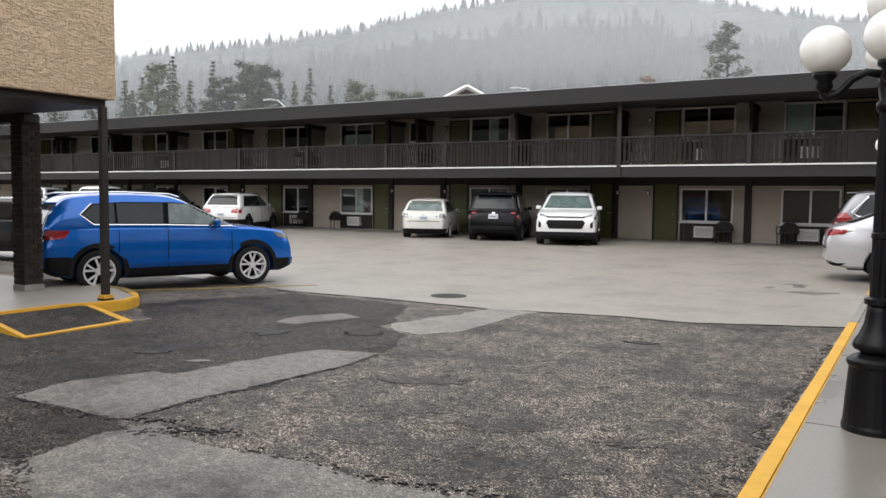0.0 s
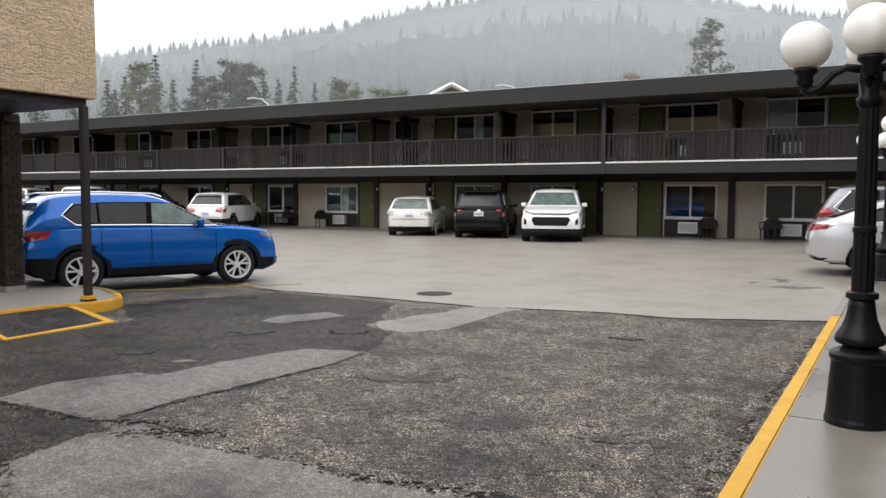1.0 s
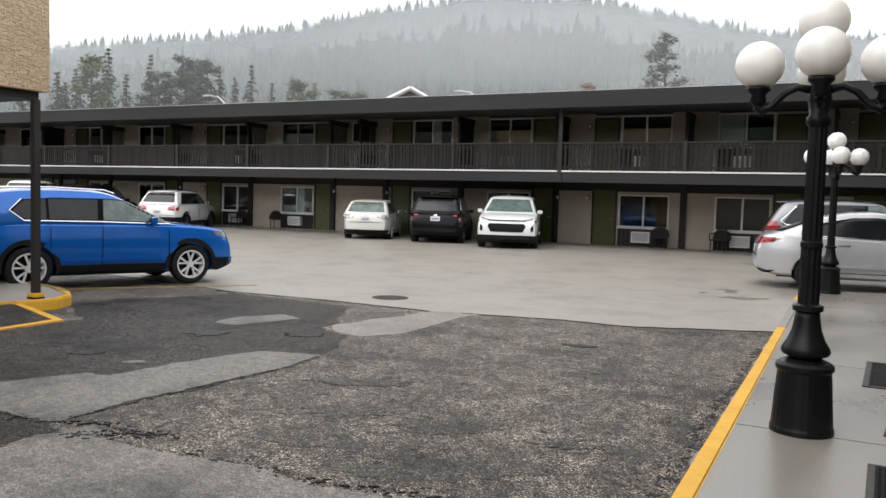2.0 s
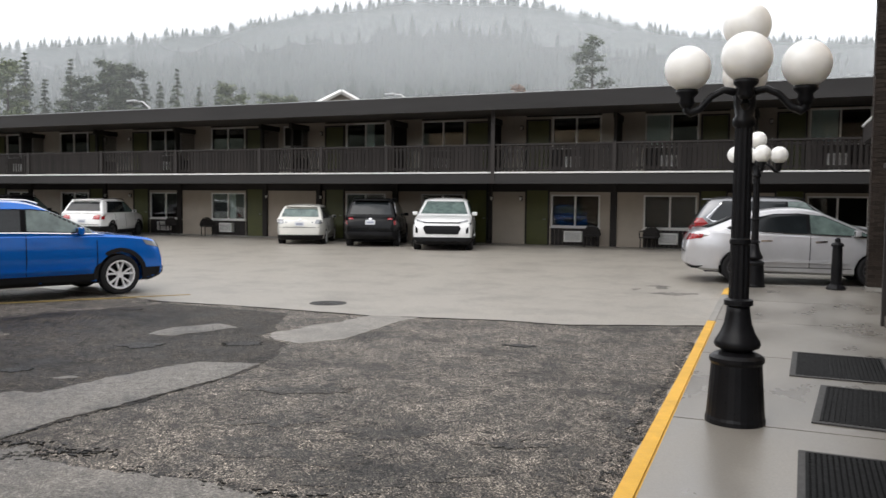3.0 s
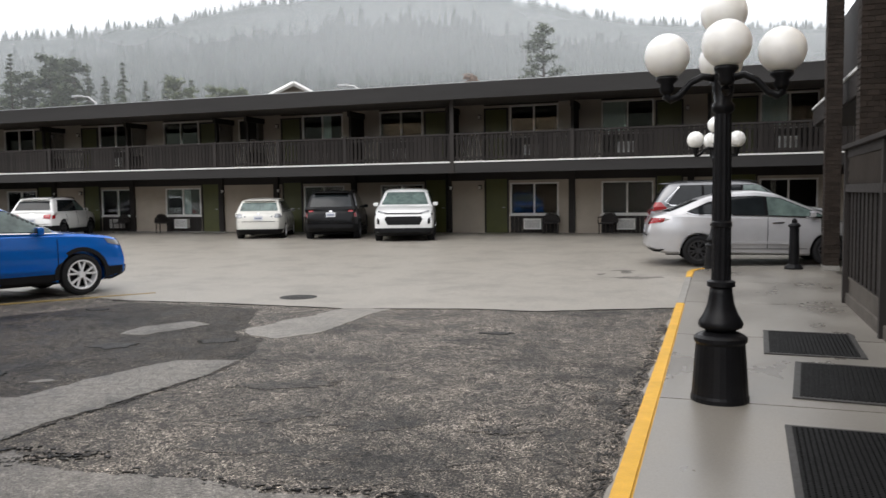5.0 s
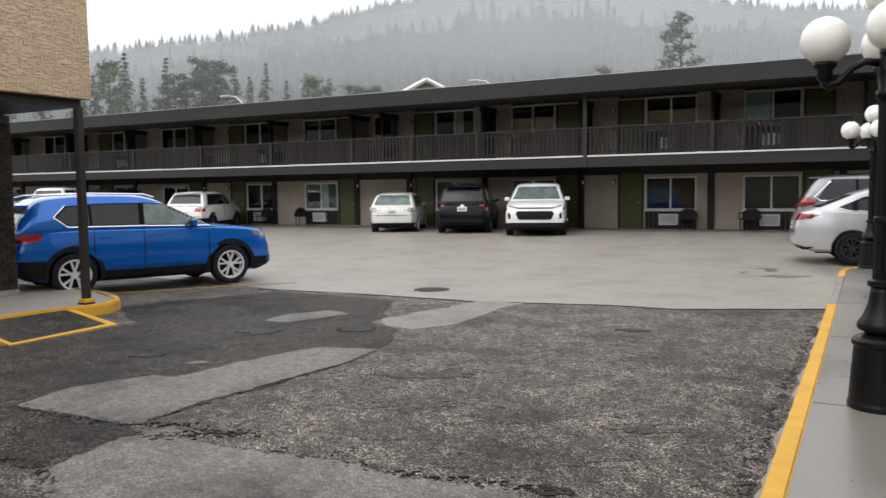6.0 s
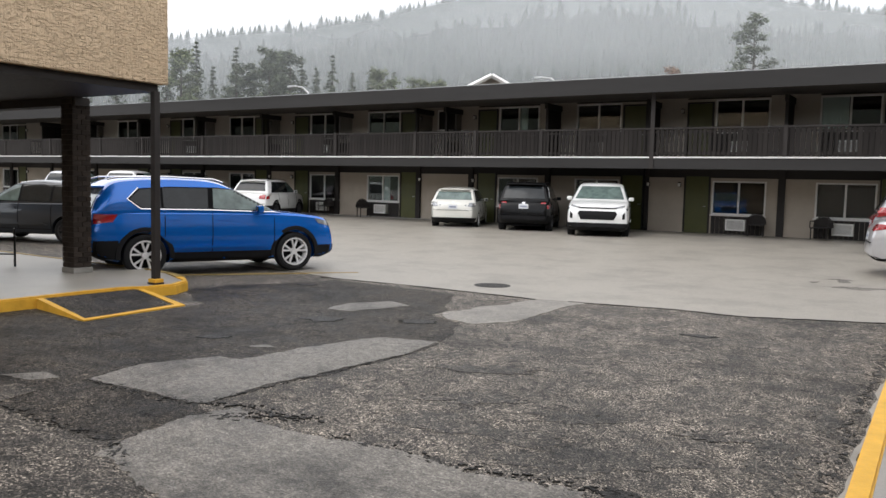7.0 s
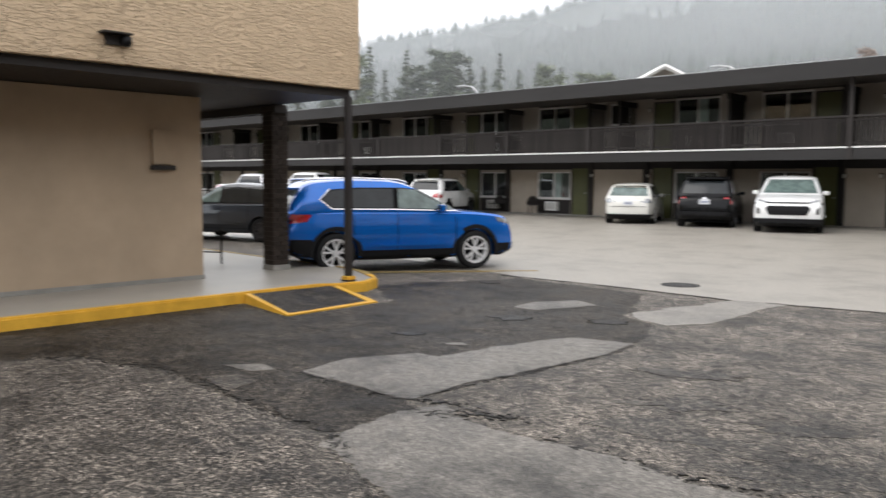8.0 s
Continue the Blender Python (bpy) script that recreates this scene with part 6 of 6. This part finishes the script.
def suv(L=4.47, W=1.84, H=1.62, belt=1.02, R=0.345, **more):
    h = L / 2
    more.setdefault("quarter", 0.34)
    s = dict(L=L, W=W, H=H, belt=belt, R=R, front_axle=h - 0.84, rear_axle=-h + 0.86,
             top=((-h, 0.66), (-h + 0.03, belt - 0.12), (-h + 0.08, belt - 0.04), (-h + 0.2, belt), (h - 1.25, belt), (h - 1.0, belt - 0.01), (h - 0.5, belt - 0.07), (h - 0.22, belt - 0.13), (h - 0.08, belt - 0.20), (h - 0.03, belt - 0.30), (h, belt - 0.46)),
             low=((-h, 0.44), (-h + 0.25, 0.31), (-h + 0.5, 0.24), (h - 0.5, 0.22), (h - 0.2, 0.24), (h, 0.32)),
             cabin=((-h + 0.10, belt + 0.0), (-h + 0.44, H - 0.07), (-h + 0.75, H - 0.03), (-0.35, H), (0.22, H - 0.035), (0.42, H - 0.075), (h - 1.02, belt - 0.02)), rear_top=1, front_top=2,
             pillars=(-0.95, 0.02), doors=(-1.05, -0.02, h - 1.22), quarter=0.20, clad=True, rails=1, spoiler=True,
             face=dict(head=((0.58, belt - 0.25), (0.93, belt - 0.22), (0.93, belt - 0.12), (0.58, belt - 0.16)), head_side=((h - 0.30, belt - 0.26), (h - 0.10, belt - 0.29), (h - 0.12, belt - 0.22), (h - 0.36, belt - 0.19)),
                       tail=((0.5, belt - 0.24), (0.96, belt - 0.26), (0.96, belt - 0.07), (0.52, belt - 0.10)), tail_side=((-h + 0.06, belt - 0.26), (-h + 0.22, belt - 0.25), (-h + 0.28, belt - 0.09), (-h + 0.10, belt - 0.10)),
                       grille=((-0.56, belt - 0.42), (0.56, belt - 0.42), (0.60, belt - 0.18), (-0.60, belt - 0.18)), bar=belt - 0.24, chin=(0.24, 0.42), skirt=(0.32, 0.56), plate=0.68, gate=0.62, badge=belt - 0.1))
    face = {**s["face"], **more.pop("face", {})}
    s.update(more)
    s["face"] = face
    return s


def parked(x, y, yaw):
    return pose(x, y, ground_z(x, y) + 0.008, 0, 0, yaw)


hv = 2.14
# pale_rear: the reflection in the rear window is put into its glass colour
make_car(suv(L=4.28, W=1.84, H=1.615, belt=1.06, R=0.35, front_axle=1.33, rear_axle=-1.30, roof_in=0.74, taper=0.11, bright_line=True, pale_rear=True, spokes=5,
             top=((-hv, 0.62), (-hv + 0.02, 0.86), (-hv + 0.07, 1.03), (-hv + 0.25, 1.07), (-1.0, 1.075), (0.6, 1.06), (0.95, 1.055), (1.4, 1.03), (1.8, 0.985), (2.0, 0.94), (2.09, 0.86), (hv - 0.03, 0.70), (hv, 0.5)),
             low=((-hv, 0.42), (-hv + 0.2, 0.30), (-hv + 0.5, 0.23), (hv - 0.55, 0.21), (hv - 0.2, 0.24), (hv, 0.34)),
             cabin=((-2.11, 1.03), (-2.04, 1.22), (-1.92, 1.44), (-1.76, 1.55), (-1.3, 1.60), (-0.75, 1.615), (-0.25, 1.60), (0.05, 1.55), (1.06, 1.04)), rear_top=2, front_top=2, rear_glass=(1.10, 1.43),
             surround=((-1.56, 1.265), (-1.36, 1.115), (-0.2, 1.10), (0.96, 1.065), (0.90, 1.14), (0.30, 1.44), (-0.05, 1.475), (-0.9, 1.475), (-1.38, 1.44)),
             glass=((((-1.52, 1.265), (-1.34, 1.135), (-1.03, 1.13), (-1.03, 1.452), (-1.36, 1.42)), False), (((-0.99, 1.13), (-0.25, 1.12), (-0.23, 1.457), (-0.99, 1.455)), False), (((-0.16, 1.118), (0.90, 1.085), (0.84, 1.15), (0.27, 1.425), (-0.04, 1.455), (-0.14, 1.457)), True)),
             trim=((-1.38, 1.45), (-1.56, 1.27), (-1.36, 1.11), (-0.2, 1.095), (0.97, 1.06)), doors=(-1.0, -0.2, 0.92),
             face=dict(tail=((0.40, 0.90), (0.96, 0.88), (0.96, 1.03), (0.42, 1.02)), tail_side=((-hv + 0.02, 0.86), (-hv + 0.34, 0.90), (-hv + 0.42, 1.02), (-hv + 0.06, 1.03)), head_side=((hv - 0.34, 0.86), (hv - 0.08, 0.80), (hv - 0.12, 0.89), (hv - 0.40, 0.95)), chin=(0.24, 0.46), skirt=(0.30, 0.60), gate=0.66)), "blue", "bright blue compact SUV with silver alloy wheels", parked(-11.755, 8.05, 68))
make_car(suv(L=4.41, W=1.81, H=1.65, belt=1.08, rails=2, alloy=0), "white", "white compact SUV parked nose to the motel", parked(-26.35, 24.3, 112))
make_car(suv(L=4.62, W=1.86, H=1.68, belt=1.06, alloy=0, rails=2, bright_line=True, mirror_paint=False,
             roof_in=0.74, face=dict(tail=((0.62, 0.97), (0.92, 0.965), (0.92, 1.03), (0.64, 1.03)), plate=0.80)), "black", "black SUV parked nose to the motel", parked(-13.45, 24.5, 110.5))
make_car(suv(L=4.75, W=1.93, H=1.69, belt=1.13, alloy=0, rails=0, taper=0.08, roof_in=0.74,
             face=dict(head=((0.55, 0.90), (0.97, 0.95), (0.97, 1.0), (0.55, 0.945)), grille=((-0.52, 0.56), (0.52, 0.56), (0.62, 0.74), (0.56, 0.82), (-0.56, 0.82), (-0.62, 0.74)), bar=0.895, fog=((0.78, 0.58), (0.95, 0.60), (0.92, 0.80), (0.78, 0.72)), chin=(0.24, 0.46))), "white", "white SUV with a black grille, nose to the lot", parked(-10.45, 23.76, -71))
hb = 2.2
make_car(dict(L=4.38, W=1.74, H=1.46, belt=0.95, R=0.315, front_axle=1.29, rear_axle=-1.31,
              top=((-hb, 0.58), (-hb + 0.03, 0.86), (-hb + 0.1, 0.94), (-hb + 0.25, 0.97), (0.9, 0.94), (1.2, 0.92), (1.85, 0.82), (2.1, 0.70), (hb - 0.01, 0.5)),
              low=((-hb, 0.36), (-hb + 0.3, 0.22), (1.7, 0.19), (hb, 0.26)),
              cabin=((-hb + 0.16, 0.95), (-hb + 0.55, 1.38), (-hb + 0.8, 1.42), (-0.3, 1.46), (0.1, 1.43), (0.3, 1.38), (1.18, 0.93)), pillars=(-0.95, 0.0), doors=(-1.0, -0.02, 0.98), quarter=0.2, spoiler=True, alloy=1, spokes=7, pale_rear=True, roof_in=0.74, taper=0.2,
              face=dict(head=((0.5, 0.66), (0.92, 0.68), (0.92, 0.78), (0.5, 0.74)), tail_pale=True, tail=((0.62, 0.80), (0.98, 0.78), (0.95, 0.93), (0.66, 0.92)), tail_side=((-hb + 0.02, 0.78), (-hb + 0.2, 0.80), (-hb + 0.26, 0.92), (-hb + 0.08, 0.93)), grille=((-0.4, 0.5), (0.4, 0.5), (0.42, 0.66), (-0.42, 0.66)), chin=(0.22, 0.36), skirt=(0.24, 0.40), plate=0.70, gate=0.66, badge=0.9)), "cream", "pearl white hatchback parked nose to the motel", parked(-16.4, 24.45, 114))
hf = 2.2
make_car(dict(L=4.4, W=1.72, H=1.51, belt=0.98, R=0.312, front_axle=1.32, rear_axle=-1.18,
              top=((-hf, 0.58), (-hf + 0.03, 0.86), (-hf + 0.10, 1.0), (-hf + 0.25, 1.045), (-1.5, 1.04), (0.9, 0.97), (1.3, 0.93), (1.9, 0.80), (2.1, 0.68), (hf, 0.5)),
              low=((-hf, 0.38), (-hf + 0.3, 0.24), (1.7, 0.19), (hf, 0.26)),
              cabin=((-1.95, 1.03), (-1.55, 1.17), (-1.05, 1.38), (-0.55, 1.485), (-0.05, 1.51), (0.32, 1.455), (1.5, 0.93)), rear_top=2, pillars=(-0.78, 0.12), doors=(-0.86, 0.14, 1.15), quarter=0.30, alloy=0, spokes=6, chrome_handles=True,
              surround=((-1.42, 1.10), (-1.25, 1.045), (0.14, 1.005), (1.27, 0.965), (1.17, 1.03), (0.42, 1.365), (-0.05, 1.415), (-0.5, 1.40), (-1.0, 1.29)),
              glass=((((-1.37, 1.10), (-1.22, 1.06), (-0.90, 1.05), (-0.90, 1.265), (-1.02, 1.245)), False), (((-0.86, 1.05), (0.10, 1.02), (0.08, 1.40), (-0.48, 1.383), (-0.86, 1.295)), False), (((0.17, 1.018), (1.20, 0.982), (1.13, 1.03), (0.41, 1.348), (0.15, 1.395)), True)), trim=((-1.42, 1.09), (-1.25, 1.038), (0.14, 0.998), (1.22, 0.958)),
              rear_glass=(1.1, 1.34),
              face=dict(head=((0.5, 0.66), (0.92, 0.68), (0.92, 0.78), (0.5, 0.74)), tail=((0.55, 0.86), (0.98, 0.84), (0.97, 0.98), (0.6, 0.97)), tail_side=((-hf + 0.02, 0.85), (-hf + 0.32, 0.90), (-hf + 0.36, 0.97), (-hf + 0.06, 0.98)), grille=((-0.4, 0.5), (0.4, 0.5), (0.42, 0.66), (-0.42, 0.66)), chin=(0.22, 0.36), skirt=(0.30, 0.345), plate=0.66, gate=0.62, badge=0.93)), "silver", "silver compact sedan with dark wheels by the walk", parked(0.36, 16.4, 9))
make_car(suv(L=4.65, W=1.84, H=1.70, belt=1.05, rails=2, alloy=1, bright_line=True, face=dict(tail_side=((-2.30, 0.92), (-1.85, 0.98), (-2.02, 1.16), (-2.25, 1.14)))), "grey", "grey SUV parked beyond the silver sedan", parked(0.12, 21.28, 7))
make_car(dict(L=4.06, W=1.71, H=1.49, belt=0.96, R=0.305, front_axle=1.22, rear_axle=-1.27,
              top=((-2.03, 0.58), (-2.0, 0.86), (-1.93, 0.96), (-1.8, 0.99), (0.8, 0.95), (1.05, 0.93), (1.65, 0.82), (1.9, 0.70), (2.03, 0.5)),
              low=((-2.03, 0.36), (-1.7, 0.22), (1.6, 0.19), (2.03, 0.26)),
              cabin=((-1.9, 0.97), (-1.62, 1.38), (-1.35, 1.44), (-0.3, 1.49), (0.05, 1.46), (0.25, 1.40), (1.12, 0.92)), pillars=(-0.85, 0.02), doors=(-0.9, 0.0, 0.95), quarter=0.22, spoiler=True, alloy=0, spokes=6,
              face=dict(head=((0.5, 0.66), (0.92, 0.68), (0.92, 0.78), (0.5, 0.74)), tail=((0.62, 0.82), (0.98, 0.80), (0.95, 0.99), (0.7, 0.99)), tail_side=((-2.0, 0.80), (-1.78, 0.84), (-1.76, 0.97), (-1.92, 1.0)), grille=((-0.4, 0.5), (0.4, 0.5), (0.42, 0.66), (-0.42, 0.66)), chin=(0.22, 0.36), skirt=(0.24, 0.42), plate=0.66, gate=0.62, badge=0.9)), "charcoal", "charcoal hatchback with dark wheels", parked(-19.6, 9.65, 201))


def pickup(H=1.92, **more):
    h = 2.85
    s = dict(L=5.7, W=1.98, H=H, belt=1.26, R=0.39, front_axle=1.92, rear_axle=-1.70,
             top=((-h, 0.9), (-h + 0.03, 1.2), (-h + 0.1, 1.27), (0.9, 1.27), (1.4, 1.24), (2.4, 1.16), (2.7, 1.05), (h, 0.8)),
             low=((-h, 0.55), (-h + 0.4, 0.42), (2.4, 0.36), (h, 0.42)),
             cabin=((-1.05, 1.25), (-0.88, H - 0.05), (-0.6, H - 0.01), (0.3, H), (0.55, H - 0.04), (0.7, H - 0.09), (1.48, 1.23)), pillars=(-0.1,), doors=(-0.95, -0.1, 1.2), quarter=0.1, alloy=1, spokes=6, taper=0.08,
             face=dict(head=((0.6, 0.85), (0.97, 0.85), (0.97, 1.05), (0.6, 1.05)), tail=((0.84, 0.86), (0.99, 0.86), (0.99, 1.22), (0.84, 1.22)), tail_side=((-h + 0.02, 0.86), (-h + 0.14, 0.86), (-h + 0.14, 1.22), (-h + 0.04, 1.22)), grille=((-0.55, 0.7), (0.55, 0.7), (0.55, 1.05), (-0.55, 1.05)), chin=(0.42, 0.6), skirt=(0.5, 0.68), plate=0.52, gate=0.72, badge=1.05))
    s.update(more)
    return s


make_car(pickup(), "white", "white crew-cab pickup parked nose to the motel", parked(-35.2, 23.6, 112), "pickup truck")
make_car(pickup(1.85), "silver", "silver pickup parked nose to the motel", parked(-39.4, 23.1, 112), "pickup truck")
make_car(suv(L=4.7, W=1.9, H=1.78, belt=1.1, rails=2, alloy=0), "black", "black SUV parked nose to the motel", parked(-31.4, 24.2, 112))
